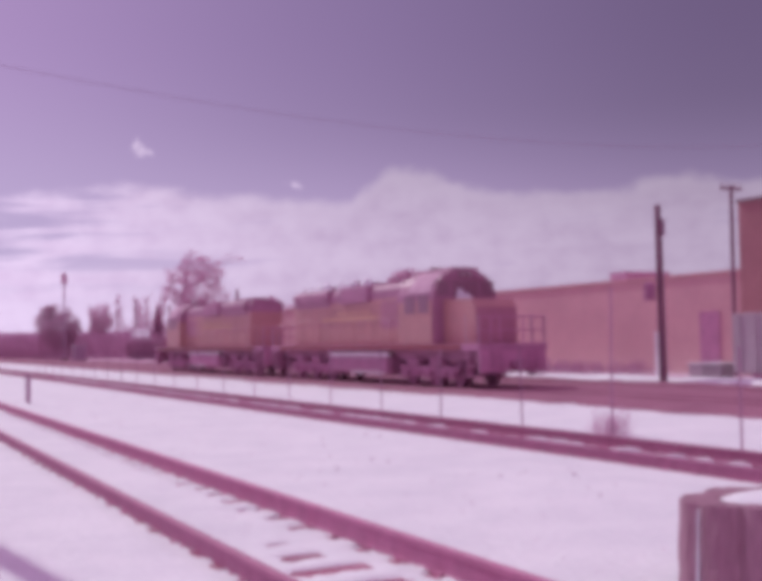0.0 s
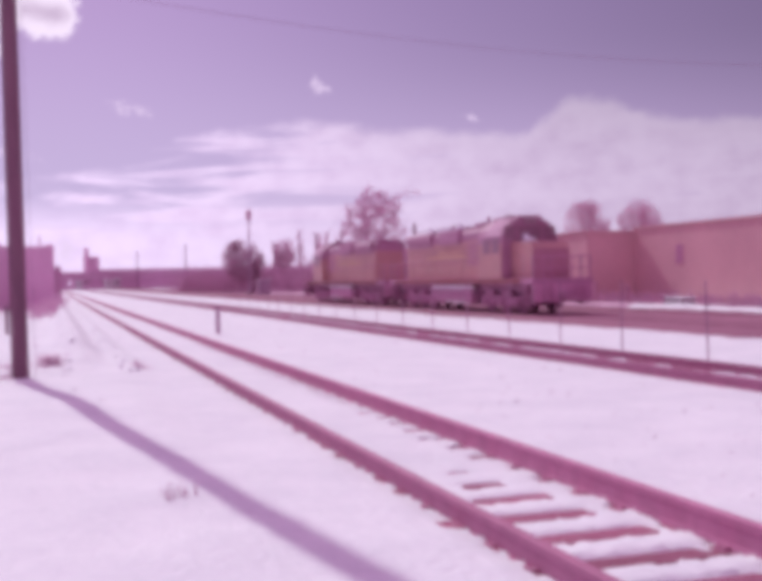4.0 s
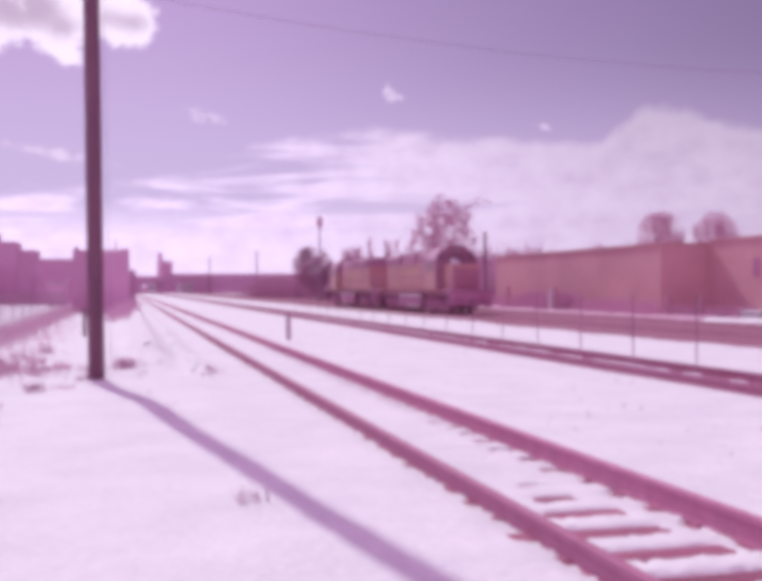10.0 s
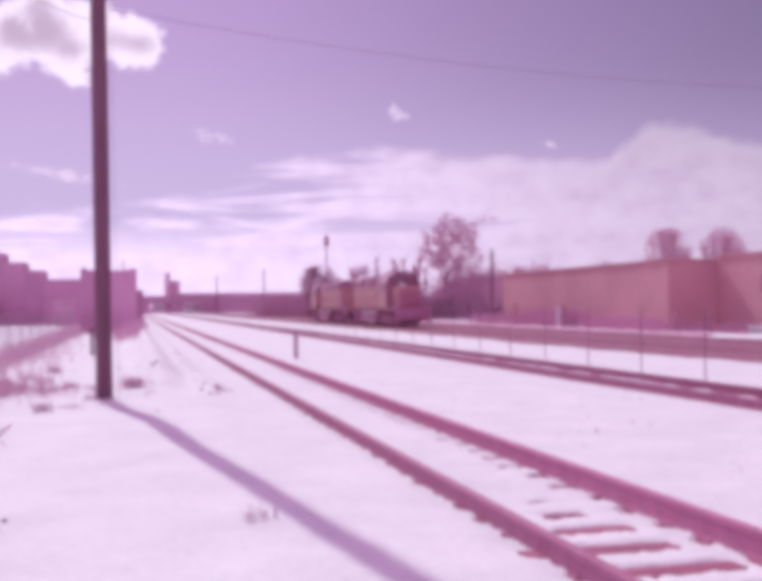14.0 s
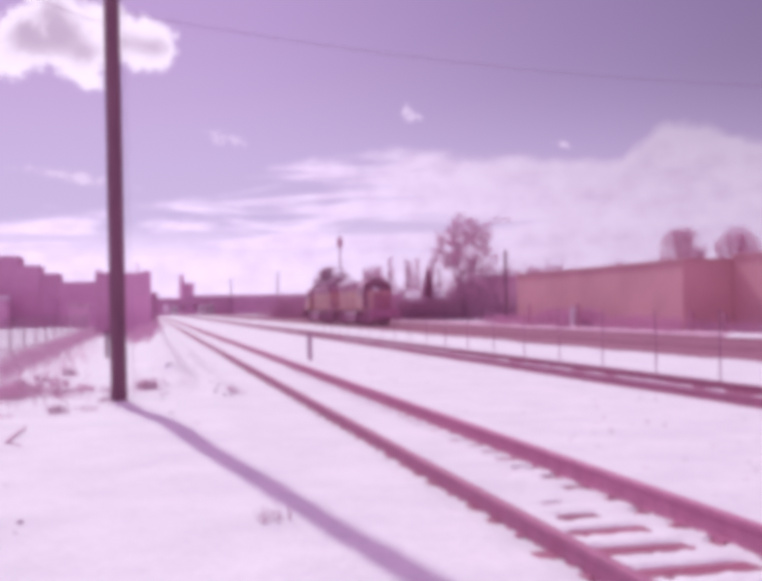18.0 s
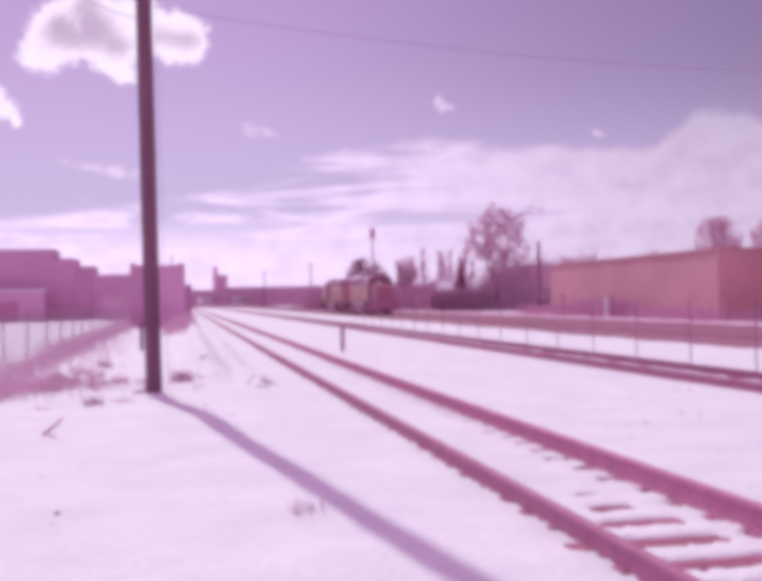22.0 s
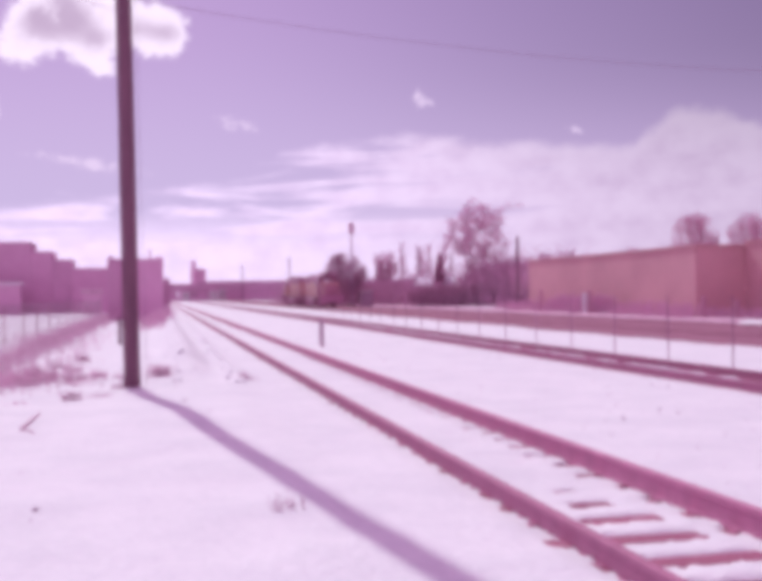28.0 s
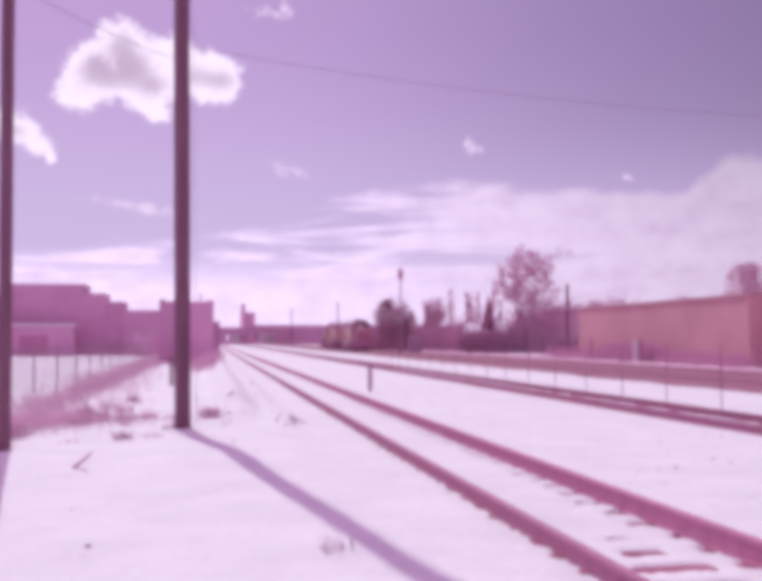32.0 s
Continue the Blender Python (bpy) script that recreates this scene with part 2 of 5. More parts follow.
SNOW = mat("snow", (0.80, 0.81, 0.82), (0.71, 0.72, 0.745), 0.85, 0.8, 9.0, 0.8, spec=0.2, own=0.0)
RUST = mat("rusty_steel", (0.50, 0.19, 0.31), (0.41, 0.155, 0.255), 0.75, 6, 60, 0.1, metal=0.15)
TIE = mat("creosote_timber", (0.46, 0.155, 0.245), (0.34, 0.115, 0.18), 0.9, 3, 45, 0.3, stretch=(0.4, 3, 3))
BALLAST = mat("dark_ballast", (0.35, 0.14, 0.21), (0.29, 0.115, 0.175), 0.95, 0.35, 14, 0.4, own=0.0)
BROWNSNOW = mat("trodden_snow", (0.80, 0.74, 0.80), (0.52, 0.29, 0.38), 0.9, 1.6, 16, 0.3, own=0.0, sharp=(0.46, 0.62))
YELLOW = mat("yellow_paint", (0.53, 0.26, 0.255), (0.44, 0.215, 0.215), 0.45, 0.8, 25, 0.03, spec=0.5, own=0.05)
NOSE = mat("brownish_nose_paint", (0.47, 0.21, 0.275), (0.39, 0.175, 0.235), 0.55, 0.9, 20, 0.03, own=0.03)
# The next three tones are raised to stand in for veiling glare
GREYROOF = mat("dark_grey_paint", (0.45, 0.205, 0.315), (0.37, 0.17, 0.26), 0.6, 1, 30, 0.05, own=0.05)
CABGREY = mat("sooty_grey_paint", (0.44, 0.20, 0.305), (0.36, 0.165, 0.25), 0.5, 1.2, 30, 0.03, own=0.05)
UNDER = mat("lifted_grimy_steel", (0.53, 0.24, 0.375), (0.43, 0.195, 0.305), 0.75, 2, 30, 0.1)
SILVER = mat("dull_aluminium", (0.42, 0.33, 0.36), (0.32, 0.24, 0.27), 0.45, 2, 30, 0.03, metal=0.5)
REDSTRIPE = mat("red_paint", (0.30, 0.07, 0.09), (0.22, 0.05, 0.07), 0.5, 2, 30, 0.02)
LETTER = mat("faded_lettering", (0.62, 0.38, 0.26), (0.55, 0.32, 0.22), 0.6, 2, 30, 0.0)
WOODPOLE = mat("weathered_pole_wood", (0.29, 0.135, 0.195), (0.19, 0.09, 0.135), 0.9, 1.2, 30, 0.35, stretch=(5, 5, 0.35))
STUMPWOOD = mat("old_split_timber", (0.60, 0.33, 0.42), (0.42, 0.21, 0.28), 0.9, 2.5, 22, 0.5, stretch=(5, 5, 0.3))
GALV = mat("galvanised_steel", (0.47, 0.32, 0.42), (0.38, 0.25, 0.34), 0.55, 3, 50, 0.05, metal=0.4)
STUCCO = mat("buff_stucco", (0.72, 0.43, 0.44), (0.62, 0.36, 0.38), 0.92, 0.22, 6, 0.15, own=0.03)
BRICK = mat("red_brown_brickwork", (0.48, 0.235, 0.245), (0.39, 0.185, 0.20), 0.92, 0.3, 8, 0.2, own=0.03)
# Dark brickwork, its colour paled and reddened to stand in for haze
HAZEBLD = mat("haze_paled_brick", (0.67, 0.375, 0.535), (0.58, 0.315, 0.455), 0.9, 0.25, 5, 0.15, own=0.1)
CONCRETE = mat("weathered_concrete", (0.36, 0.28, 0.30), (0.26, 0.19, 0.21), 0.9, 0.5, 12, 0.2)
PALE = mat("pale_grey_paint", (0.50, 0.42, 0.46), (0.40, 0.33, 0.37), 0.6, 0.6, 12, 0.05)
WHITE = mat("white_paint", (0.78, 0.75, 0.78), (0.65, 0.6, 0.64), 0.6, 1, 20, 0.05)
# Bark, twigs and needles: colours paled to stand in for distant haze
BARK = mat("winter_bark", (0.58, 0.335, 0.44), (0.47, 0.26, 0.35), 0.9, 3, 25, 0.2)
TWIG = mat("bare_twigs", (0.70, 0.42, 0.56), (0.59, 0.34, 0.46), 0.9, 2, 15, 0.0)
EVERGREEN = mat("evergreen_needles", (0.58, 0.285, 0.425), (0.47, 0.225, 0.34), 0.9, 2, 15, 0.0)
STRAW = mat("dead_grass", (0.76, 0.51, 0.63), (0.64, 0.41, 0.52), 0.9, 4, 30, 0.0)
POSTSTEEL = mat("dull_post_steel", (0.44, 0.225, 0.335), (0.35, 0.18, 0.27), 0.6, 3, 50, 0.05, metal=0.2)
GREYWOOD = mat("grey_weathered_wood", (0.44, 0.27, 0.37), (0.33, 0.20, 0.28), 0.9, 3, 30, 0.2, stretch=(4, 4, 0.4))
STONE = mat("dark_gravel", (0.58, 0.45, 0.53), (0.45, 0.34, 0.41), 0.9, 6, 40, 0.2)
# Old dirty snow, its colour also dulled for haze and brush shade
DULLSNOW = mat("dulled_old_snow", (0.66, 0.435, 0.535), (0.46, 0.265, 0.36), 0.9, 0.8, 9, 0.4, own=0.0)
WIRE = mat("dark_cable", (0.36, 0.25, 0.33), (0.28, 0.19, 0.26), 0.7, 6, 40, 0.0)


def glass_mat():
    m = bpy.data.materials.new("dark_window_glass")
    m.use_nodes = True
    p = m.node_tree.nodes["Principled BSDF"]
    p.inputs["Base Color"].default_value = (0.26, 0.12, 0.18, 1)
    p.inputs["Roughness"].default_value = 0.35
    return m


GLASS = glass_mat()


# ---- mesh helpers ----
def mesh_of(name, verts, faces, material, smooth=False):
    me = bpy.data.meshes.new(name)
    me.from_pydata(verts, [], faces)
    me.materials.append(material)
    if smooth:
        me.shade_smooth()
    me.update()
    return me


def part(name, bm, material, parent=None, label="", smooth=False):
    """Links a bmesh (which it frees) or a mesh as one object, under parent if there is one."""
    if isinstance(bm, bmesh.types.BMesh):
        me = bpy.data.meshes.new(name)
        bm.to_mesh(me)
        bm.free()
        me.materials.append(material)
        if smooth:
            me.shade_smooth()
    else:
        me = bm
    ob = new(name, me)
    if parent:
        ob.parent = parent
    if label:
        ob["label"] = label
    return ob


def empty(name, m, label, category, group="", kind=""):
    ob = new(name)
    ob.matrix_world = m
    ob.empty_display_size = 0.2
    return tagged(ob, label, category, group, kind)


def box(bm, x0, x1, y0, y1, z0, z1, bevel=0.0, turn=None):
    m = Matrix.LocRotScale(((x0 + x1) / 2, (y0 + y1) / 2, (z0 + z1) / 2), turn, (x1 - x0, y1 - y0, z1 - z0))
    r = bmesh.ops.create_cube(bm, size=1.0, matrix=m)
    if bevel:
        es = list({e for v in r["verts"] for e in v.link_edges})
        bmesh.ops.bevel(bm, geom=es, offset=bevel, segments=2, affect="EDGES", profile=0.6)
    return bm


def tube(bm, a, b, r0, r1=None, seg=8):
    """A tapered rod from a to b."""
    a, b = Vector(a), Vector(b)
    d = b - a
    m = Matrix.Translation((a + b) / 2) @ d.to_track_quat("Z", "Y").to_matrix().to_4x4()
    bmesh.ops.create_cone(bm, cap_ends=True, segments=seg, radius1=r0, radius2=r0 if r1 is None else r1, depth=d.length, matrix=m)
    return bm


def B():
    return bmesh.new()


def profile_bar(outline, y0, y1, cuts=1):
    """An outline in x and z drawn out along y."""
    n = len(outline)
    ys = [y0 + (y1 - y0) * k / cuts for k in range(cuts + 1)]
    verts = [(x, y, z) for y in ys for x, z in outline]
    faces = [(k * n + i, k * n + (i + 1) % n, (k + 1) * n + (i + 1) % n, (k + 1) * n + i) for k in range(cuts) for i in range(n)]
    faces += [tuple(range(n - 1, -1, -1)), tuple(range(cuts * n, cuts * n + n))]
    return verts, faces


# ---- ground ----
def ground_height(x, y):
    n = noise.noise(Vector((x * 0.35, y * 0.22, 0.0))) * 0.05 + noise.noise(Vector((x * 1.3, y * 0.9, 4.0))) * 0.018
    d = math.hypot(x, y)
    n *= 1.0 if d < 60 else max(0.0, 1 - (d - 60) / 100)
    z = n
    # level strips under the two near tracks
    for c, half in ((3.87, 1.7), (11.88, 1.6)):
        k = max(0.0, 1 - max(0.0, abs(x - c) - half) / 0.8)
        z = z * (1 - k) + (-0.06 + n * 0.25) * k
    if 0.85 < abs(x - 3.87) < 2.2 and y < 60:
        z = max(z, -0.028)
    if 3.25 < x < 4.5 and y < 60 or 11.2 < x < 12.65 and y < 88:
        z = -0.2
    # pushed-up snow bank beside the near track and the rise by the pole
    k = math.exp(-((x - 0.7) / 0.45) ** 2) * min(1.0, max(0.0, (y - 24.5) / 5.0)) * max(0.0, 1 - max(0.0, y - 90) / 60)
    z += (0.42 + 0.16 * noise.noise(Vector((x * 1.1, y * 0.5, 8.0))) + 0.10 * noise.noise(Vector((x * 3.4, y * 0.35, 3.0))) + 0.09 * noise.noise(Vector((x * 2.7, y * 1.3, 5.0)))) * k
    k = math.exp(-((x - 1.75) / 0.22) ** 2) * min(1.0, max(0.0, (y - 20.0) / 6.0)) * max(0.0, 1 - max(0.0, y - 90) / 60)
    z += (0.12 + 0.10 * noise.noise(Vector((x * 2.1, y * 1.3, 6.0)))) * k
    if -3.5 < x < 2.3 and 8 < y < 60:
        z += 0.03 * max(0.0, noise.noise(Vector((x * 2.6, y * 2.0, 11.0))))
    z += 0.10 * math.exp(-((x - 0.5) / 1.2) ** 2 - ((y - 17.5) / 3.2) ** 2)
    # thawed hollow along the outer side of the near rail
    if 2.84 < x < 3.1 and y < 60:
        k = min(1.0, (x - 2.84) / 0.14)
        z = min(z, -0.028 * (1 - k) - 0.042 * k + 0.012 * noise.noise(Vector((x * 3, y * 4, 2.0))))
    # ground under the weeds falls away a little
    if x < -3.0 and y > 15:
        z -= 0.25 * min(1.0, (-3.0 - x) / 3.0) * min(1.0, (y - 15) / 10) * max(0.0, 1 - max(0.0, y - 120) / 100)
    return z


def lines(*spans):
    out = []
    for a, b, s in spans:
        k = max(1, round((b - a) / s))
        out += [a + (b - a) * i / k for i in range(k)]
    return out + [spans[-1][1]]


def build_ground():
    xs = lines((-2600, -600, 500), (-600, -120, 120), (-120, -30, 15), (-30, -9, 1.5), (-9, -3, 0.5), (-3, 2.76, 0.18), (2.76, 3.12, 0.06), (3.12, 15, 0.3), (15, 34, 1.0), (34, 130, 16), (130, 700, 142), (700, 2600, 475))
    ys = lines((-2600, -500, 525), (-500, -60, 110), (-60, -6, 9), (-6, 2, 1.0), (2, 26, 0.24), (26, 60, 0.4), (60, 130, 2.5), (130, 500, 20), (500, 2900, 400))
    verts = [(x, y, ground_height(x, y)) for y in ys for x in xs]
    n = len(xs)
    faces = [(j * n + i, j * n + i + 1, (j + 1) * n + i + 1, (j + 1) * n + i) for j in range(len(ys) - 1) for i in range(n - 1)]
    g = new("ground", mesh_of("ground", verts, faces, SNOW, True))
    tagged(g, "snow-covered open ground with faint undulations", "ground", kind="structure")


build_ground()


def build_bed():
    """The wide dark ballast bed on which the locomotives run."""
    rnd = random.Random(5)
    ys = lines((-40, 10, 5), (10, 110, 0.9), (110, 420, 10))
    verts, n = [], 7
    for y in ys:
        w = rnd.uniform(-0.18, 0.18)
        f = rnd.uniform(-0.5, 0.5)
        for x, z in ((18.75 + w, -0.12), (19.1 + w, 0.05), (19.8, 0.14), (24.0, 0.15), (28.4, 0.14), (30.6 + f, 0.06), (31.4 + f, -0.12)):
            verts.append((x, y, z + (rnd.uniform(-0.02, 0.02) if 0.07 < z else 0)))
    faces = [(j * n + i, j * n + i + 1, (j + 1) * n + i + 1, (j + 1) * n + i) for j in range(len(ys) - 1) for i in range(n - 1)]
    b = new("ballast_bed", mesh_of("ballast_bed", verts, faces, BALLAST))
    tagged(b, "wide bed of dark bare ballast under the main line", "ballast", kind="structure")


build_bed()

RAIL = [(-0.045, 0.0), (-0.045, -0.05), (-0.036, -0.062), (-0.038, -0.18), (-0.056, -0.222), (-0.056, -0.225),
        (0.056, -0.225), (0.056, -0.222), (0.038, -0.18), (0.036, -0.062), (0.045, -0.05), (0.045, 0.0), (0.035, 0.006), (-0.035, 0.006)]


def build_track(name, xa, xb, top, y0, y1, label, spacing, first, near, exposed, plates_to, foot=RUST, steel=RUST, tilt=0.0):
    """Rails at xa and xb, ties as parts up to near, the rest joined."""
    rnd = random.Random(name)
    t = empty(name, Matrix(), label, "railway track", kind="structure")
    verts, faces = profile_bar([(x, z + top) for x, z in RAIL], y0, y1, 40)
    me = mesh_of("rail", verts, faces, steel)
    for x in (xa, xb):
        r = part("rail", me, steel, t)
        r.location = (x, 0, tilt if x == xb else 0)
    c, half = (xa + xb) / 2, 1.3
    tie = B()
    box(tie, -half, half, -0.135, 0.135, -0.18, 0.0, 0.025)
    tie_me = bpy.data.meshes.new("tie")
    tie.to_mesh(tie_me)
    tie.free()
    tie_me.materials.append(TIE)
    pl = B()
    box(pl, -0.115, 0.10, -0.055, 0.055, -0.06, 0.0, 0.025)
    box(pl, -0.09, 0.09, -0.05, 0.05, -0.01, 0.014, 0.006)
    pl_me = bpy.data.meshes.new("tie_plate")
    pl.to_mesh(pl_me)
    pl.free()
    pl_me.materials.append(RUST)
    k, y, places = 0, first, []
    while y < near:
        ob = part("tie", tie_me, TIE, t)
        bare = exposed(y)
        sunk = 0.018 if y < 10.6 else 0.016
        ob.location = (c + rnd.uniform(-0.05, 0.05), y + rnd.uniform(-0.03, 0.03), top - 0.18 - 0.022 + ((sunk if tilt else -0.015) + rnd.uniform(0.0, 0.012) if bare else -0.04))
        places.append(ob.location.y)
        ob.rotation_euler = (rnd.uniform(-0.02, 0.02), rnd.uniform(-0.012, 0.012), rnd.uniform(-0.03, 0.03))
        if y < plates_to:
            for x in (xa, xb):
                if rnd.random() < 0.12:
                    continue
                p = part("tie_plate", pl_me, RUST, t)
                p.location = (x, ob.location.y, top - 0.168 + rnd.uniform(-0.012, 0.006))
                p.rotation_euler.z = rnd.uniform(-0.2, 0.2)
        k += 1
        y = first + spacing * k
    # thawed dark strip at the foot of each rail
    for x in (xa, xb):
        ys = lines((max(y0, -6), 60, 0.11), (60, y1, 5))
        verts = []
        for y in ys:
            wob = 0.05 * noise.noise(Vector((y * 2.3, x, 0)))
            for dx, z in ((-0.092 + 0.5 * wob + rnd.uniform(-.012, .012), 0.0), (-0.07, 0.012), (0.07, 0.012), (0.092 + 0.5 * wob + rnd.uniform(-.02, .02), 0.0)):
                verts.append((x + dx, y, top - 0.195 + z))
        faces = [(j * 4 + i, j * 4 + i + 1, j * 4 + i + 5, j * 4 + i + 4) for j in range(len(ys) - 1) for i in range(3)]
        part("rail_bed", mesh_of("rail_bed", verts, faces, foot), foot, t, "dark thawed dirt at the rail foot")
    return places


NEAR_TIES = build_track("track_near", 3.12, 4.62, 0.13, -14, 410, "rusty single track half buried in snow", 0.70, -3.41, 60, lambda y: y < 34, 45, tilt=0.05)
MIDDLE_TIES = build_track("track_middle", 11.12, 12.66, 0.13, -14, 410, "rusty second track showing dark between its snowy ties", 0.66, 5.0, 70, lambda y: True, 45)
build_track("track_main", 21.05, 22.55, 0.172, -40, 410, "main line rails on the dark ballast bed", 0.62, 14.0, 60, lambda y: True, 1, BALLAST, BALLAST)
build_track("track_far", 26.2, 27.7, 0.172, -40, 410, "second main line rails on dark ballast", 0.62, 200.0, 60, lambda y: True, 1, BALLAST, BALLAST)


def snow_between():
    """Pillowy snow between the near rails, thawed off the nearest ties."""
    xs = lines((3.20, 4.54, 0.05))
    ys = lines((-6, 2, 0.3), (2, 34, 0.05), (34, 60, 0.22))
    verts = []
    for y in ys:
        near = min(abs(y - t) for t in NEAR_TIES)
        for x in xs:
            z = -0.036 + 0.012 * noise.noise(Vector((x * 1.7, y * 1.9, 2.0))) + 0.009 * noise.noise(Vector((x * 6, y * 6, 7.0)))
            over = max(0.0, min(1.0, (0.185 - 0.05 * max(0.0, min(1.0, (y - 6.3) / 3.4)) - near + 0.06 * noise.noise(Vector((x * 5, y * 3, 1.0))) + 0.06 * noise.noise(Vector((x * 14, y * 11, 5.0)))) / 0.06))
            far = max(0.0, min(1.0, (y - 6.3) / 3.4))
            row = round((y + 3.41) / 0.70)
            lo = 3.16 + 0.62 * far ** 1.5 + 0.10 * noise.noise(Vector((row * 2.3, 1.0, 4.0)))
            hi = 4.46 - 0.38 * far + 0.10 * noise.noise(Vector((row * 1.9, 6.0, 2.0))) + 0.05 * noise.noise(Vector((x * 3, y * 9, 3.0)))
            open_ = max(0.0, min(1.0, min(x - lo, hi - x) / 0.10)) * (1.0 if y < 9.9 else 0.0)
            if y < 34:
                side = (0.09 if y < 10.5 else 0.25) + 0.13 * noise.noise(Vector((row * 1.7, 3.0, 0.0)))
                open_ = max(open_, min(1.0, max(0.0, (side - abs(x - 4.54)) / 0.08)))
            verts.append((x, y, z + 0.009 * max(0.0, min(1.0, y - 10.5)) + 0.006 * min(1.0, near / 0.3) - 0.07 * over * open_))
    n = len(xs)
    faces = [(j * n + i, j * n + i + 1, (j + 1) * n + i + 1, (j + 1) * n + i) for j in range(len(ys) - 1) for i in range(n - 1)]
    tagged(new("snow_between_rails", mesh_of("snow_between_rails", verts, faces, SNOW, True)), "pillowy snow lying between the near rails", "snow", kind="structure")


snow_between()


def rail_edge_snow():
    """Ragged snow against the near rails' sides, thawed back at each tie."""
    ys = lines((2, 32, 0.05), (32, 60, 0.2))
    verts, faces = [], []
    for x in (3.12, 4.62):
        n = len(verts)
        for y in ys:
            near = min(abs(y - t) for t in NEAR_TIES)
            dip = max(0.0, 1 - near / 0.13)
            top = -0.045 + 0.035 * noise.noise(Vector((y * 5.0, x, 1.0))) + 0.025 * noise.noise(Vector((y * 14.0, x, 2.0))) - 0.06 * dip
            wide = 0.15 + 0.05 * noise.noise(Vector((y * 3.0, x, 3.0)))
            verts += [(x - 0.012, y, top - 0.01), (x - 0.075, y, top), (x - wide * 0.8, y, top - 0.012), (x - wide - 0.06, y, -0.12)]
        faces += [(n + j * 4 + i, n + j * 4 + i + 1, n + j * 4 + i + 5, n + j * 4 + i + 4) for j in range(len(ys) - 1) for i in range(3)]
    tagged(new("snow_rail_edge", mesh_of("snow_rail_edge", verts, faces, SNOW, True)), "ragged snow lying against the near rails", "snow", kind="structure")


rail_edge_snow()


def trodden_strip():
    """Brown, half-thawed strip between the rails of the middle track."""
    rnd = random.Random(9)
    ys = lines((-14, 80, 0.5), (80, 400, 8))
    verts = []
    for y in ys:
        for x, z in ((10.85 + rnd.uniform(-.1, .1), -0.15), (11.1, -0.085), (11.4, -0.095), (12.3, -0.095), (12.68, -0.085), (12.9 + rnd.uniform(-.08, .08), -0.15)):
            verts.append((x, y, z + rnd.uniform(-0.012, 0.012)))
    faces = [(j * 6 + i, j * 6 + i + 1, j * 6 + i + 7, j * 6 + i + 6) for j in range(len(ys) - 1) for i in range(5)]
    b = new("track_snow", mesh_of("track_snow", verts, faces, BROWNSNOW))
    tagged(b, "patchy half-thawed snow and dirt along the second track", "snow", kind="structure")


trodden_strip()


def tie_snow():
    """Small pillows of snow left between the ties of the middle track."""
    rnd = random.Random(19)
    verts, faces = [], []
    for ya, yb in zip(MIDDLE_TIES[:-1], MIDDLE_TIES[1:]):
        y, gap = (ya + yb) / 2, (yb - ya) - 0.27
        if rnd.random() < 0.30 or gap < 0.1:
            continue
        a, b = 11.40 + rnd.uniform(0, 0.35), 12.60 - rnd.uniform(0, 0.22)
        n = len(verts)
        for i in range(7):
            u = i / 6
            for j in range(5):
                v = j / 4
                h = 0.11 * math.sin(math.pi * u) ** 0.25 * math.sin(math.pi * v) ** 0.35 if 0 < i < 6 and 0 < j < 4 else 0.0
                verts.append((a + (b - a) * u + rnd.uniform(-.03, .03), y - gap / 2 + gap * v + rnd.uniform(-.03, .03), -0.10 + h + rnd.uniform(0, 0.012) * (h > 0)))
        faces += [(n + i * 5 + j, n + (i + 1) * 5 + j, n + (i + 1) * 5 + j + 1, n + i * 5 + j + 1) for i in range(6) for j in range(4)]
    tagged(new("snow_patches", mesh_of("snow_patches", verts, faces, SNOW, True)), "small pillows of snow between the second track's ties", "snow", kind="stuff")


tie_snow()


# ---- fences and posts ----
def fence_post(h, r, material):
    b = B()
    tube(b, (0, 0, -0.25), (0, 0, h), r, r, 8)
    tube(b, (0, 0, h), (0, 0, h + 0.05), r * 1.25, r * 0.3, 8)
    me = bpy.data.meshes.new("post")
    b.to_mesh(me)
    b.free()
    me.materials.append(material)
    return me


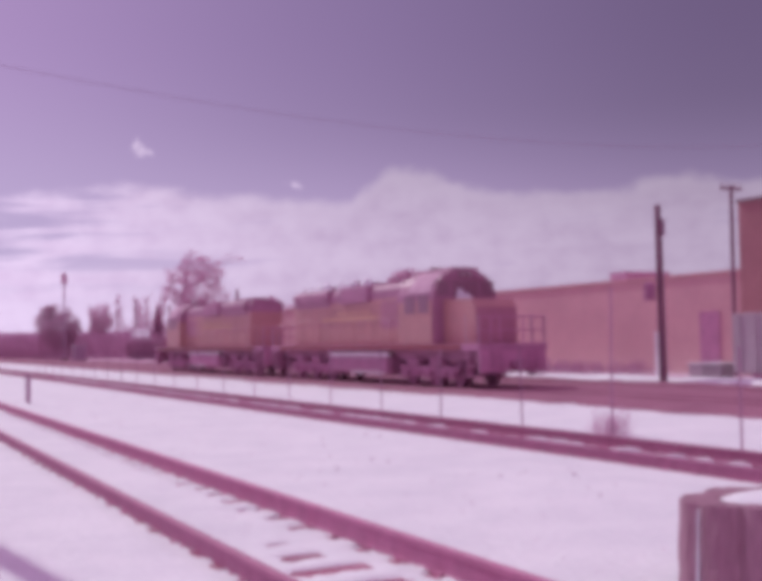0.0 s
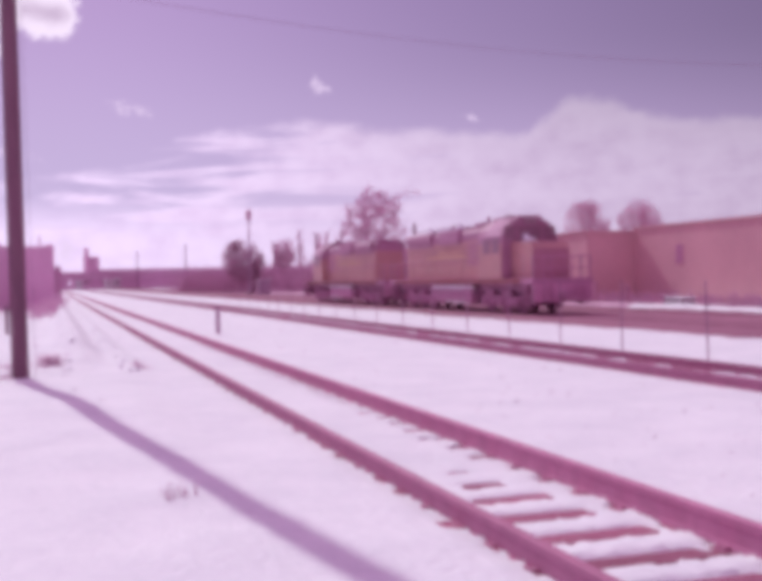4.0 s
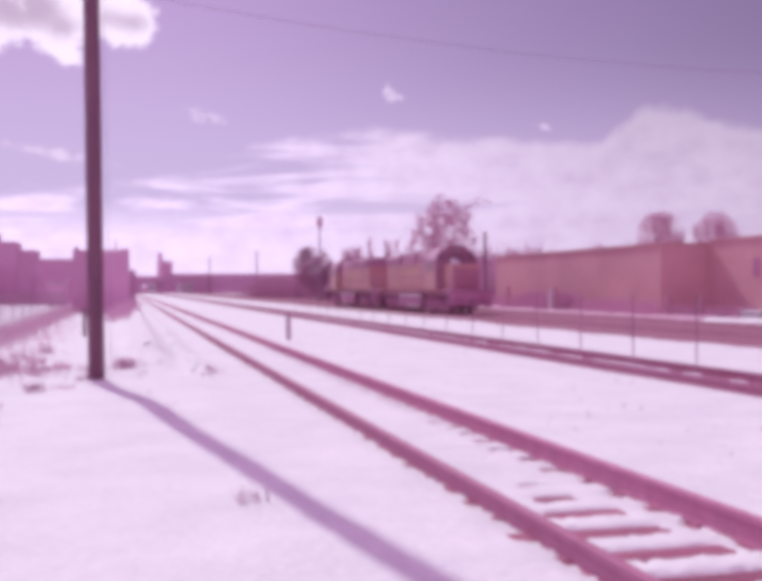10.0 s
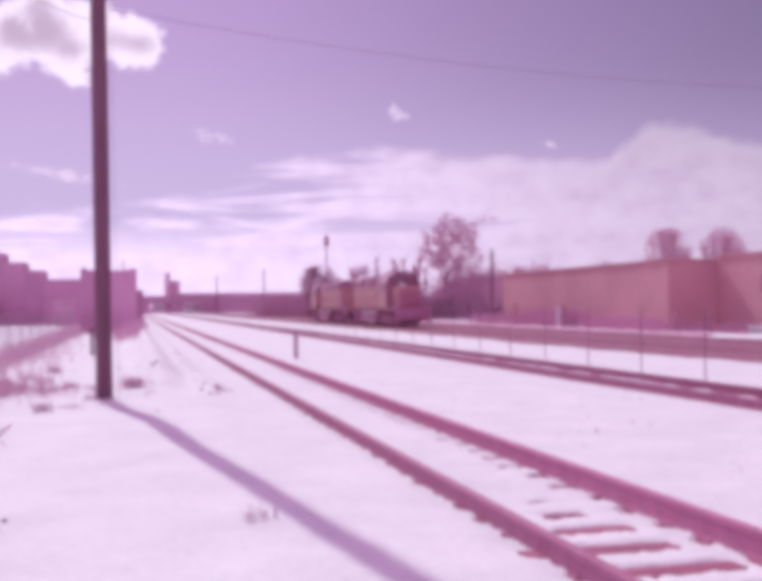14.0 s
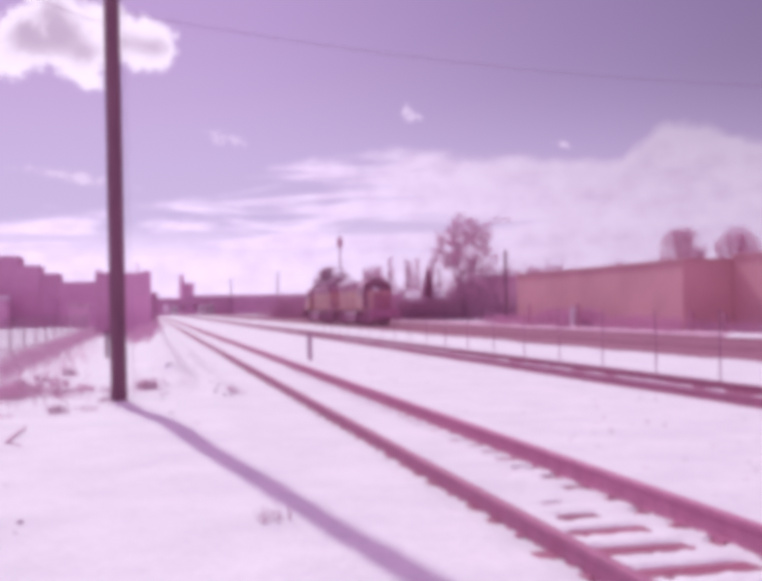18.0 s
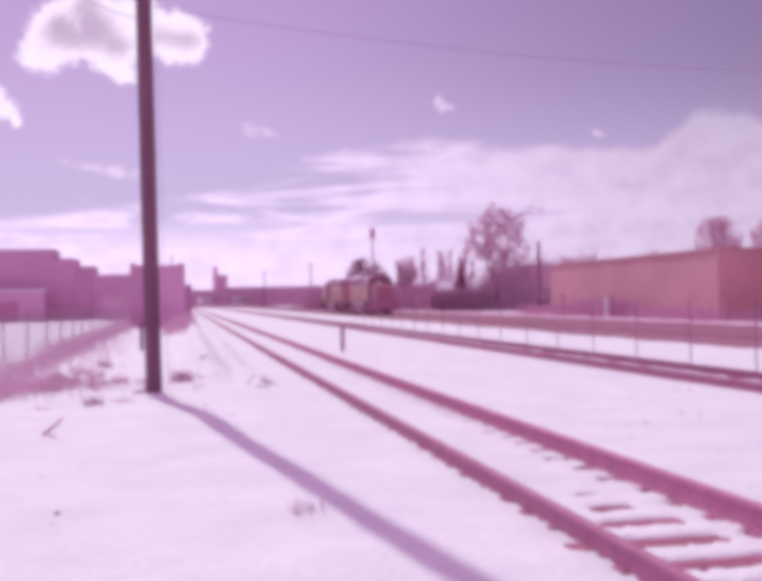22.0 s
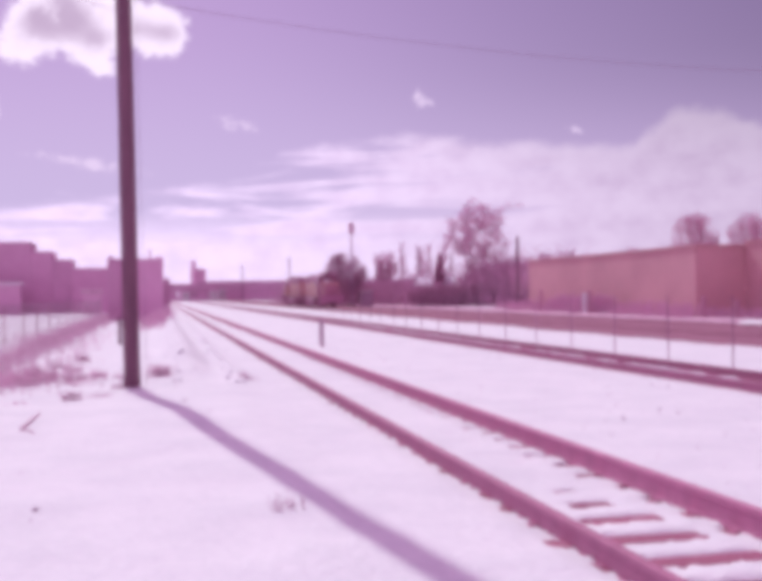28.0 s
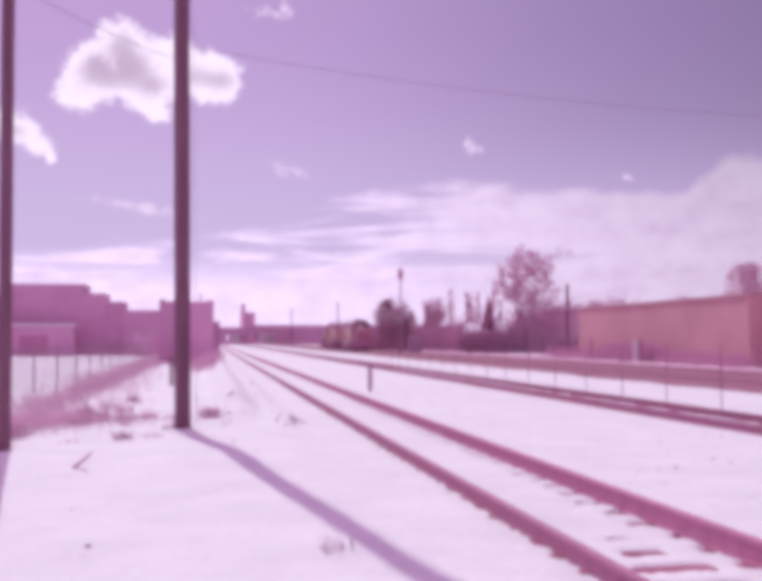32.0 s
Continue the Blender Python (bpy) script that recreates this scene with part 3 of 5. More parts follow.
def build_fence(name, x, ys, h, label, wires, r=0.023, material=GALV, tall=None, mesh_to=0.0):
    f = empty(name, Matrix(), label, "fence")
    me = fence_post(h, r, material)
    rnd = random.Random(name)
    for k, y in enumerate(ys):
        p = part("post", fence_post(tall[k], r, material) if tall and k in tall else me, material, f)
        p.location = (x + rnd.uniform(-0.02, 0.02), y + rnd.uniform(-0.03, 0.03), ground_height(x, y))
        p.rotation_euler = (rnd.uniform(-0.02, 0.02), rnd.uniform(-0.02, 0.02), 0)
    for z in wires:
        b = B()
        for a, c in zip(ys[:-1], ys[1:]):
            tube(b, (x, a, z), (x, c, z), 0.002, 0.002, 4)
        part("fence_wire", b, GALV, f)
    if mesh_to:
        # woven diagonal wires, a little coarser than life
        verts, faces, half, z0 = [], [], 0.010, -0.2
        rise, a = h - 0.1 - z0, ys[0] - h
        while a < ys[-1]:
            for ya, yb in ((a, a + rise), (a + rise, a)):
                n = len(verts)
                verts += [(x, ya - half, z0), (x, ya + half, z0), (x, yb + half, z0 + rise), (x, yb - half, z0 + rise)]
                faces.append((n, n + 1, n + 2, n + 3))
            a += mesh_to
        part("wire_mesh", mesh_of("wire_mesh", verts, faces, GALV), GALV, f, "grey diagonal wire mesh")
    return f


build_fence("wire_fence", 13.75, [9.9, 13.33, 16.74, 19.84, 23.47, 26.87, 30.41] + [33.9 + 3.5 * k for k in range(16)], 1.75, "thin galvanised posts of a wire fence standing in snow", (), 0.019, POSTSTEEL, tall={2: 2.95})
build_fence("yard_fence", -6.9, [30.1 + 6.65 * k for k in range(16)], 1.75, "chain-link yard fence on thin metal posts above dead weeds", (1.65,), 0.034, STUMPWOOD, mesh_to=0.11)


def marker_post():
    o = empty("marker_post", Matrix.Translation((5.95, 39.3, 0)), "short grey weathered wooden marker post in the snow", "post")
    b = B()
    box(b, -0.075, 0.075, -0.075, 0.075, -0.2, 0.95, 0.02)
    part("shaft", b, GREYWOOD, o)
    b = B()
    box(b, -0.083, 0.083, -0.083, 0.083, 0.952, 0.99, 0.01)
    part("cap", b, UNDER, o)


marker_post()


def utility_pole(name, x, y, h, r, label, lean=(0, 0), arm=None, wire_side=0.0, taper=0.2):
    o = empty(name, Matrix.Translation((x, y, ground_height(x, y) - 0.05)), label, "utility pole")
    o.rotation_euler = (radians(lean[0]), radians(lean[1]), 0)
    rnd = random.Random(x)
    seg, rows = 14, 26
    verts, faces = [], []
    for k in range(rows + 1):
        z = -0.3 + (h + 0.3) * k / rows
        rad = r * (1 - taper * k / rows) + (0.02 if k == 0 else 0)
        for i in range(seg):
            a = 2 * math.pi * i / seg
            q = rad * (1 + rnd.uniform(-0.02, 0.02))
            verts.append((q * math.cos(a), q * math.sin(a), z))
    faces = [(k * seg + i, k * seg + (i + 1) % seg, (k + 1) * seg + (i + 1) % seg, (k + 1) * seg + i) for k in range(rows) for i in range(seg)]
    faces.append(tuple(range(rows * seg, rows * seg + seg)))
    part("shaft", mesh_of("shaft", verts, faces, WOODPOLE, True), WOODPOLE, o)
    if wire_side:
        b = B()
        tube(b, (wire_side, 0, -0.1), (wire_side * 0.7, 0, h - 1), 0.005, 0.005, 5)
        part("ground_wire", b, WIRE, o, "thin vertical ground wire")
    if arm:
        for z, w in arm:
            b = B()
            box(b, -w / 2, w / 2, -0.06, 0.06, z - 0.06, z + 0.06, 0.01)
            bar = part("crossarm", b, WOODPOLE, o)
            for sx in (-0.45, -0.2, 0.2, 0.45):
                b = B()
                tube(b, (sx * w, 0, z + 0.06), (sx * w, 0, z + 0.16), 0.02, 0.02, 6)
                tube(b, (sx * w, 0, z + 0.16), (sx * w, 0, z + 0.24), 0.05, 0.035, 8)
                part("insulator", b, PALE, bar)
    return o


main_pole = utility_pole("utility_pole", -0.61, 23.2, 17.0, 0.172, "tall dark wooden utility pole standing in snow", (0, -0.55), None, 0.30, 0.04)
utility_pole("utility_pole", -3.60, 19.3, 16.5, 0.125, "dark wooden utility pole beside dead weeds", (0, -0.25), None, 0.0)
b = B()
box(b, -0.27, -0.20, -0.04, 0.04, 0.95, 1.55, 0.02)
box(b, -0.21, -0.15, -0.015, 0.015, 1.36, 1.40)
part("cable_guard", b, WOODPOLE, main_pole, "dark guard bracketed to the pole's side")
cut_pole = utility_pole("utility_pole", 31.0, 34.4, 7.6, 0.165, "cut-off wooden pole carrying a dark transformer can", (0, -0.4))
b = B()
tube(b, (-0.42, 0.2, 3.55), (-0.42, 0.2, 4.25), 0.24, 0.24, 14)
tube(b, (-0.42, 0.2, 4.25), (-0.42, 0.2, 4.33), 0.24, 0.1, 14)
part("transformer", b, UNDER, cut_pole, "dark transformer can")
b = B()
tube(b, (0.24, 0, 6.3), (0.24, 0, 7.0), 0.10, 0.10, 10)
tube(b, (0.1, 0, 6.7), (0.24, 0, 6.7), 0.03, 0.03, 6)
part("cable_bracket", b, GALV, cut_pole, "grey bracket near the top")
b = B()
tube(b, (0.2, 0, 0.0), (0.17, 0, 6.2), 0.03, 0.03, 6)
part("conduit", b, GALV, cut_pole, "grey conduit up the pole")
utility_pole("utility_pole", 37.4, 36.6, 9.1, 0.105, "slim wooden pole with a short crossarm", (0, 0.6), ((8.95, 1.3),))
utility_pole("utility_pole", 39.6, 113.0, 8.2, 0.2, "far wooden pole among bare trees")
utility_pole("utility_pole", 36.5, 300.0, 12.8, 0.22, "far wooden pole beyond the overpass approach")
utility_pole("utility_pole", 25.5, 330.0, 11.5, 0.2, "far wooden pole beyond the overpass approach")


def catenary(name, a, b, sag, r, label):
    a, b = Vector(a), Vector(b)
    pts = []
    for k in range(25):
        u = k / 24
        p = a.lerp(b, u)
        p.z -= 4 * sag * u * (1 - u)
        pts.append(p)
    verts = [(p.x, p.y + r * math.cos(2.0944 * i), p.z + r * math.sin(2.0944 * i)) for p in pts for i in range(3)]
    faces = [(k * 3 + i, k * 3 + (i + 1) % 3, k * 3 + 3 + (i + 1) % 3, k * 3 + 3 + i) for k in range(24) for i in range(3)]
    tagged(new(name, mesh_of(name, verts, faces, WIRE)), label, "cable")


catenary("overhead_cable", (-0.6, 23.2, 8.35), (44.0, 25.6, 11.2), 2.1, 0.0075, "thin dark overhead cable slung across the tracks")
catenary("overhead_cable", (-0.6, 23.2, 8.0), (-3.60, 19.3, 8.3), 0.12, 0.009, "thin dark cable between two poles")


# ---- locomotives ----
def truck_frame():
    b = B()
    for s in (-1, 1):
        box(b, s * 1.02 - 0.09, s * 1.02 + 0.09, -2.35, 2.35, 0.52, 0.80, 0.04)
        for y in (-1.85, 0.0, 1.85):
            box(b, s * 1.06 - 0.13, s * 1.06 + 0.13, y - 0.24, y + 0.24, 0.34, 0.72, 0.05)
        for y in (-0.95, 0.95):
            for k in range(4):
                tube(b, (s * 1.1, y - 0.3 + 0.2 * k, 0.36), (s * 1.1, y - 0.3 + 0.2 * k, 0.60), 0.085, 0.085, 8)
            tube(b, (s * 1.18, y - 0.45, 0.95), (s * 1.18, y + 0.45, 0.95), 0.13, 0.13, 10)
        box(b, s * 1.0 - 0.05, s * 1.0 + 0.05, -2.6, 2.6, 0.30, 0.36)
    for y in (-1.0, 1.0):
        box(b, -1.0, 1.0, y - 0.2, y + 0.2, 0.5, 0.85, 0.04)
    return b


def wheelset_mesh():
    b = B()
    for s in (-1, 1):
        tube(b, (s * 0.68, 0, 0), (s * 0.80, 0, 0), 0.508, 0.500, 28)
        tube(b, (s * 0.66, 0, 0), (s * 0.69, 0, 0), 0.535, 0.535, 28)
        tube(b, (s * 0.80, 0, 0), (s * 0.86, 0, 0), 0.40, 0.16, 20)
        for k in range(3):
            a = 2 * math.pi * k / 3
            box(b, s * 0.82 - 0.03, s * 0.82 + 0.03, 0.28 * math.cos(a) - 0.05, 0.28 * math.cos(a) + 0.05, 0.28 * math.sin(a) - 0.05, 0.28 * math.sin(a) + 0.05)
    tube(b, (-1.02, 0, 0), (1.02, 0, 0), 0.09, 0.09, 12)
    me = bpy.data.meshes.new("wheelset")
    b.to_mesh(me)
    b.free()
    me.materials.append(UNDER)
    return me


WHEELSET = wheelset_mesh()
AXLES = []


def locomotive(length, porch, label, m):
    """A hood locomotive with its cab towards -y. Origin on the rail tops under its middle."""
    o = empty("locomotive", m, label, "locomotive", "coupled locomotives")
    h = length / 2
    deck = 1.62
    cab0, cab1 = -h + 3.4, -h + 6.2
    tail = h - porch
    # running gear
    for sy in (-1, 1):
        t = part("truck", truck_frame(), UNDER, o, "grimy three-axle truck")
        t.location = (0, sy * (h - 4.4), 0)
        for y in (-1.85, 0.0, 1.85):
            w = part("wheelset", WHEELSET, UNDER, t, "dark steel wheels on their axle")
            w.location = (0, y, 0.508)
            AXLES.append(w)
    b = B()
    box(b, -1.5, 1.5, -h, h, 1.36, deck, 0.03)
    box(b, -0.9, 0.9, -h + 0.3, h - 0.3, 1.0, 1.36)
    part("underframe", b, UNDER, o)
    for s in (-1, 1):
        b = B()
        box(b, s * 1.545 - 0.012, s * 1.545 + 0.012, -h + 1.2, h - 1.2, 1.40, 1.60)
        part("sill_stripe", b, REDSTRIPE, o, "faded red stripe along the sill")
    b = B()
    box(b, -1.42, 1.42, -2.9, 3.1, 0.36, 1.15, 0.18)
    part("fuel_tank", b, UNDER, o)
    for s in (-1, 1):
        b = B()
        tube(b, (s * 1.28, -2.9, 1.22), (s * 1.28, 3.1, 1.22), 0.11, 0.11, 10)
        part("air_reservoir", b, WHITE, o, "pale air reservoir above the tank")
        b = B()
        box(b, s * 1.40 - 0.06, s * 1.40 + 0.06, -2.6, 0.6, 0.40, 0.47, 0.01)
        part("tank_ledge", b, WHITE, o, "thin snow-dusted ledge")
    # long hood
    hx, top = 0.98, 4.22
    b = B()
    box(b, -hx, hx, cab1, tail, deck, 3.62, 0.03)
    hood = part("long_hood", b, YELLOW, o, "yellow hood side with tall doors")
    verts, faces = profile_bar([(-hx, 3.61), (hx, 3.61), (hx, 4.0), (hx - 0.2, top), (-hx + 0.2, top), (-hx, 4.0)], cab1, tail, 6)
    part("hood_roof", mesh_of("hood_roof", verts, faces, GREYROOF), GREYROOF, o, "dark grey hood roof")
    # flared radiator section
    verts, faces = profile_bar([(-hx - 0.02, 3.45), (hx + 0.02, 3.45), (hx + 0.25, 3.85), (hx + 0.25, 4.12), (hx, top + 0.05), (-hx, top + 0.05), (-hx - 0.25, 4.12), (-hx - 0.25, 3.85)], tail - 4.6, tail - 0.5, 2)
    part("radiator", mesh_of("radiator", verts, faces, GREYROOF), GREYROOF, o, "dark flared radiator housing")
    # dynamic brake blister
    b = B()
    box(b, -hx - 0.18, hx + 0.18, -0.6, 2.4, 3.5, top + 0.05, 0.12)
    part("brake_blister", b, GREYROOF, o)
    for y in (tail - 3.9, tail - 2.5, tail - 1.1, 0.9):
        b = B()
        tube(b, (0, y, top + 0.05), (0, y, top + 0.22), 0.62, 0.60, 20)
        f = part("roof_fan", b, GREYROOF, o)
        b = B()
        tube(b, (0, y, top + 0.22), (0, y, top + 0.245), 0.5, 0.5, 16)
        part("fan_snow", b, SNOW, f, "thin snow on the fan")
    b = B()
    box(b, -0.35, 0.35, -1.9, -1.0, top, top + 0.34, 0.05)
    part("exhaust_stack", b, UNDER, o)
    b = B()
    box(b, -0.6, 0.6, cab1 + 0.3, cab1 + 1.5, top - 0.01, top + 0.10, 0.05)
    part("roof_snow", b, SNOW, o, "patch of snow lying on the roof")
    b = B()
    box(b, -0.95, -0.2, tail - 4.2, tail - 0.9, top + 0.04, top + 0.10, 0.02)
    part("roof_snow", b, SNOW, o, "strip of snow along the radiator top")
    rnd = random.Random(length)
    for k in range(9):
        y = rnd.uniform(-1.0, tail - 0.8)
        x = rnd.uniform(-0.75, -0.45)
        b = B()
        bmesh.ops.create_icosphere(b, subdivisions=2, radius=1.0, matrix=Matrix.LocRotScale((x - 0.15, y, top + 0.1), None, (0.24, rnd.uniform(0.3, 0.8), rnd.uniform(0.18, 0.34))))
        part("roof_snow", b, SNOW, o, "small heap of snow on the roof", True)
    for y, hgt in ((-3.0, 0.55), (1.9, 0.38), (tail - 0.25, 0.3)):
        b = B()
        tube(b, (-0.4, y, top - 0.02), (-0.4, y, top + hgt), 0.09, 0.09, 8)
        box(b, -0.62, -0.2, y - 0.22, y + 0.22, top, top + hgt * 0.55, 0.03)
        part("roof_fitting", b, UNDER, o, "small dark fitting on the roof")
    # hood doors with recessed joints, one latch each
    door = B()
    box(door, -0.012, 0.012, -0.27, 0.27, 0.0, 1.62, 0.008)
    dme = bpy.data.meshes.new("hood_door")
    door.to_mesh(dme)
    door.free()
    dme.materials.append(YELLOW)
    lat = B()
    box(lat, -0.02, 0.02, -0.03, 0.03, 0.7, 0.95)
    lme = bpy.data.meshes.new("latch")
    lat.to_mesh(lme)
    lat.free()
    lme.materials.append(UNDER)
    y = cab1 + 0.6
    while y < tail - 0.4:
        for s in (-1, 1):
            d = part("hood_door", dme, YELLOW, hood)
            d.location = (s * (hx + 0.012), y, deck + 0.12)
            l = part("latch", lme, UNDER, hood)
            l.location = (s * (hx + 0.03), y + 0.2, deck + 0.12)
        y += 0.62
    for s in (-1, 1):
        b = B()
        for k in range(9):
            z = 2.35 + 0.13 * k
            box(b, s * (hx + 0.02) - 0.02, s * (hx + 0.02) + 0.02, cab1 + 0.15, cab1 + 2.4, z, z + 0.07)
        part("air_intake", b, UNDER, o, "dark louvred air intake")
        b = B()
        box(b, s * (hx + 0.035) - 0.008, s * (hx + 0.035) + 0.008, -1.2, 4.6, 2.78, 2.90)
        box(b, s * (hx + 0.035) - 0.008, s * (hx + 0.035) + 0.008, -0.6, 3.0, 3.05, 3.13)
        part("lettering_bar", b, LETTER, o, "pale bars of unreadable lettering")
    # cab
    b = B()
    box(b, -1.46, 1.46, cab0, cab1, deck, 3.35, 0.05)
    cab = part("cab", b, YELLOW, o, "yellow cab side")
    verts, faces = profile_bar([(-1.46, 3.33), (1.46, 3.33), (1.44, 3.62), (1.28, 3.98), (1.0, 4.28), (0.66, 4.44), (0.58, 4.62), (-0.58, 4.62), (-0.66, 4.44), (-1.0, 4.28), (-1.28, 3.98), (-1.44, 3.62)], cab0 - 0.12, cab1 + 0.05, 2)
    part("cab_top", mesh_of("cab_top", verts, faces, CABGREY), CABGREY, o, "dark grey cab roof and window band")
    for s in (-1, 1):
        arc = [(1.445, 3.63), (1.285, 3.985), (1.005, 4.285), (0.70, 4.43), (0.72, 4.465), (1.03, 4.315), (1.315, 4.01), (1.475, 3.64)]
        verts, faces = profile_bar([(s * a, z) for a, z in arc], cab0 + 0.1, cab0 + 1.9, 2)
        part("cab_roof_snow", mesh_of("cab_roof_snow", verts, faces, DULLSNOW), DULLSNOW, o, "thin snow on the shoulder of the cab roof")
    for s in (-1, 1):
        for ya, yb in ((cab0 + 0.25, cab0 + 1.05), (cab0 + 1.3, cab0 + 2.2)):
            b = B()
            box(b, s * 1.465 - 0.012, s * 1.465 + 0.012, ya, yb, 2.85, 3.55, 0.01)
            part("cab_window", b, GLASS, cab, "dark cab side window")
    for xa, xb in ((-1.3, -0.75), (-0.6, 0.0), (0.05, 0.6), (0.75, 1.3)):
        b = B()
        box(b, xa, xb, cab0 - 0.15, cab0 - 0.11, 3.5, 4.1, 0.01)
        part("windscreen", b, GLASS, cab, "dark windscreen pane")
    b = B()
    for sx in (-0.16, 0.16):
        tube(b, (sx, cab0 - 0.24, 4.34), (sx, cab0 - 0.1, 4.34), 0.10, 0.12, 12)
    part("headlight", b, SILVER, o, "paired headlights over the windscreen")
    for s in (-1, 1):
        b = B()
        box(b, s * 0.62 - 0.22, s * 0.62 + 0.22, cab0 - 0.2, cab0 - 0.1, 4.14, 4.34, 0.02)
        part("number_board", b, GREYROOF, o, "dark blank number board")
    # short hood, sloped in front
    n0 = -h + 1.1
    verts = [(s * 0.92, y, z) for y, z in ((n0, deck), (n0, 3.0), (n0 + 0.25, 3.3), (cab0, 3.36), (cab0, deck)) for s in (-1, 1)]
    faces = [(0, 1, 3, 2), (2, 3, 5, 4), (4, 5, 7, 6), (0, 2, 4, 6, 8), (1, 9, 7, 5, 3), (0, 8, 9, 1)]
    part("short_hood", mesh_of("short_hood", verts, faces, YELLOW), YELLOW, o, "yellow short hood")
    b = B()
    bmesh.ops.create_icosphere(b, subdivisions=3, radius=1.0, matrix=Matrix.LocRotScale((-0.12, cab0 - 0.24, 3.36), None, (0.36, 0.22, 0.26)))
    bmesh.ops.create_icosphere(b, subdivisions=3, radius=1.0, matrix=Matrix.LocRotScale((-0.24, cab0 - 0.16, 3.42), None, (0.16, 0.14, 0.38)))
    for v in b.verts:
        v.co += v.normal * 0.04 * noise.noise(v.co * 5.0)
    part("hood_snow", b, SNOW, o, "snow heaped on the short hood", True)
    b = B()
    box(b, -0.9, 0.9, n0 - 0.025, n0 - 0.002, deck + 0.03, 2.98, 0.005)
    part("nose_plate", b, NOSE, o, "brownish front of the short hood")
    for xa, xb, za, zb in ((-1.44, -0.94, deck + 0.03, 3.4), (0.94, 1.44, deck + 0.03, 3.4)):
        b = B()
        box(b, xa, xb, cab0 - 0.03, cab0 - 0.003, za, zb, 0.005)
        part("cab_front", b, YELLOW if xa > 0 else CABGREY, cab, "painted cab front beside the short hood")
    b = B()
    box(b, -0.3, 0.3, n0 - 0.05, n0 - 0.027, deck + 0.1, 2.95, 0.01)
    part("nose_door", b, NOSE, o)
    # ends: pilot, steps, coupler
    for s in (-1, 1):
        b = B()
        box(b, -1.45, 1.45, s * (h - 0.06) - 0.05, s * (h - 0.06) + 0.05, 0.55, 1.40, 0.03)
        part("pilot", b, UNDER, o, "dark pilot plate")
        b = B()
        box(b, -0.16, 0.16, min(s * h, s * (h + 0.5)), max(s * h, s * (h + 0.5)), 0.72, 1.0, 0.04)
        box(b, -0.24, 0.24, min(s * (h + 0.42), s * (h + 0.68)), max(s * (h + 0.42), s * (h + 0.68)), 0.66, 1.06, 0.06)
        part("coupler", b, UNDER, o)
        for sx in (-1, 1):
            b = B()
            for k in range(3):
                box(b, sx * 1.33 - 0.17, sx * 1.33 + 0.17, s * (h - 0.5) - 0.3, s * (h - 0.5) + 0.3, 0.42 + 0.38 * k, 0.46 + 0.38 * k)
            box(b, sx * 1.33 - 0.17, sx * 1.33 + 0.17, s * (h - 0.82) - 0.02, s * (h - 0.82) + 0.02, 0.42, 1.36)
            part("steps", b, UNDER, o)
            b = B()
            tube(b, (sx * 1.45, s * (h - 0.1), 0.5), (sx * 1.45, s * (h - 0.1), 2.7), 0.02, 0.02, 6)
            tube(b, (sx * 1.45, s * (h - 0.95), 1.4), (sx * 1.45, s * (h - 0.95), 2.7), 0.02, 0.02, 6)
            part("grab_rail", b, SILVER, o, "dull grab rail at the steps")
            # handrail along the walkway
    for sx in (-1, 1):
        b = B()
        tube(b, (sx * 1.47, cab1 + 0.2, 2.68), (sx * 1.47, h - 1.0, 2.68), 0.014, 0.014, 6)
        rail = part("handrail", b, YELLOW, o, "thin walkway handrail")
        y = cab1 + 0.4
        while y < h - 0.9:
            b = B()
            tube(b, (sx * 1.47, y, deck), (sx * 1.47, y, 2.68), 0.018, 0.018, 6)
            part("stanchion", b, YELLOW, rail)
            y += 1.9
    for s, y0 in ((-1, -h + 0.1), (1, h - 0.1)):
        b = B()
        tube(b, (-1.4, y0, 2.6), (1.4, y0, 2.6), 0.03, 0.03, 6)
        tube(b, (-1.4, y0, 2.1), (1.4, y0, 2.1), 0.025, 0.025, 6)
        for x in (-1.4, -0.9, -0.5, 0.5, 0.9, 1.4):
            tube(b, (x, y0, deck), (x, y0, 2.6), 0.03, 0.03, 6)
        part("end_rail", b, UNDER, o)
        for x in (-0.95, -0.6, 0.6, 0.95):
            b = B()
            tube(b, (x, y0 + s * 0.12, 1.35), (x * 1.04, y0 + s * 0.22, 0.9), 0.035, 0.035, 6)
            tube(b, (x * 1.04, y0 + s * 0.22, 0.9), (x * 0.96, y0 + s * 0.16, 0.5), 0.035, 0.035, 6)
            part("air_hose", b, UNDER, o, "dark hanging air hose")
    b = B()
    for x in (-0.15, 0.0, 0.15):
        tube(b, (x, cab1 - 0.9, 4.72), (x, cab1 - 0.45 + x, 4.72), 0.03, 0.09, 8)
    tube(b, (0, cab1 - 0.8, 4.6), (0, cab1 - 0.8, 4.74), 0.03, 0.03, 6)
    part("air_horn", b, SILVER, o)
    return o


RAIL_TOP = 0.178
REAR_LEN, FRONT_LEN = 20.5, 22.2
rear_loco = locomotive(REAR_LEN, 2.0, "yellow and grey diesel locomotive trailing, cab towards the viewer", Matrix.Translation((21.8, 42.0, RAIL_TOP)))
front_loco = locomotive(FRONT_LEN, 3.2, "yellow and grey diesel locomotive leading, cab facing ahead", pose(21.8, 64.0, RAIL_TOP, 0, 0, 180))


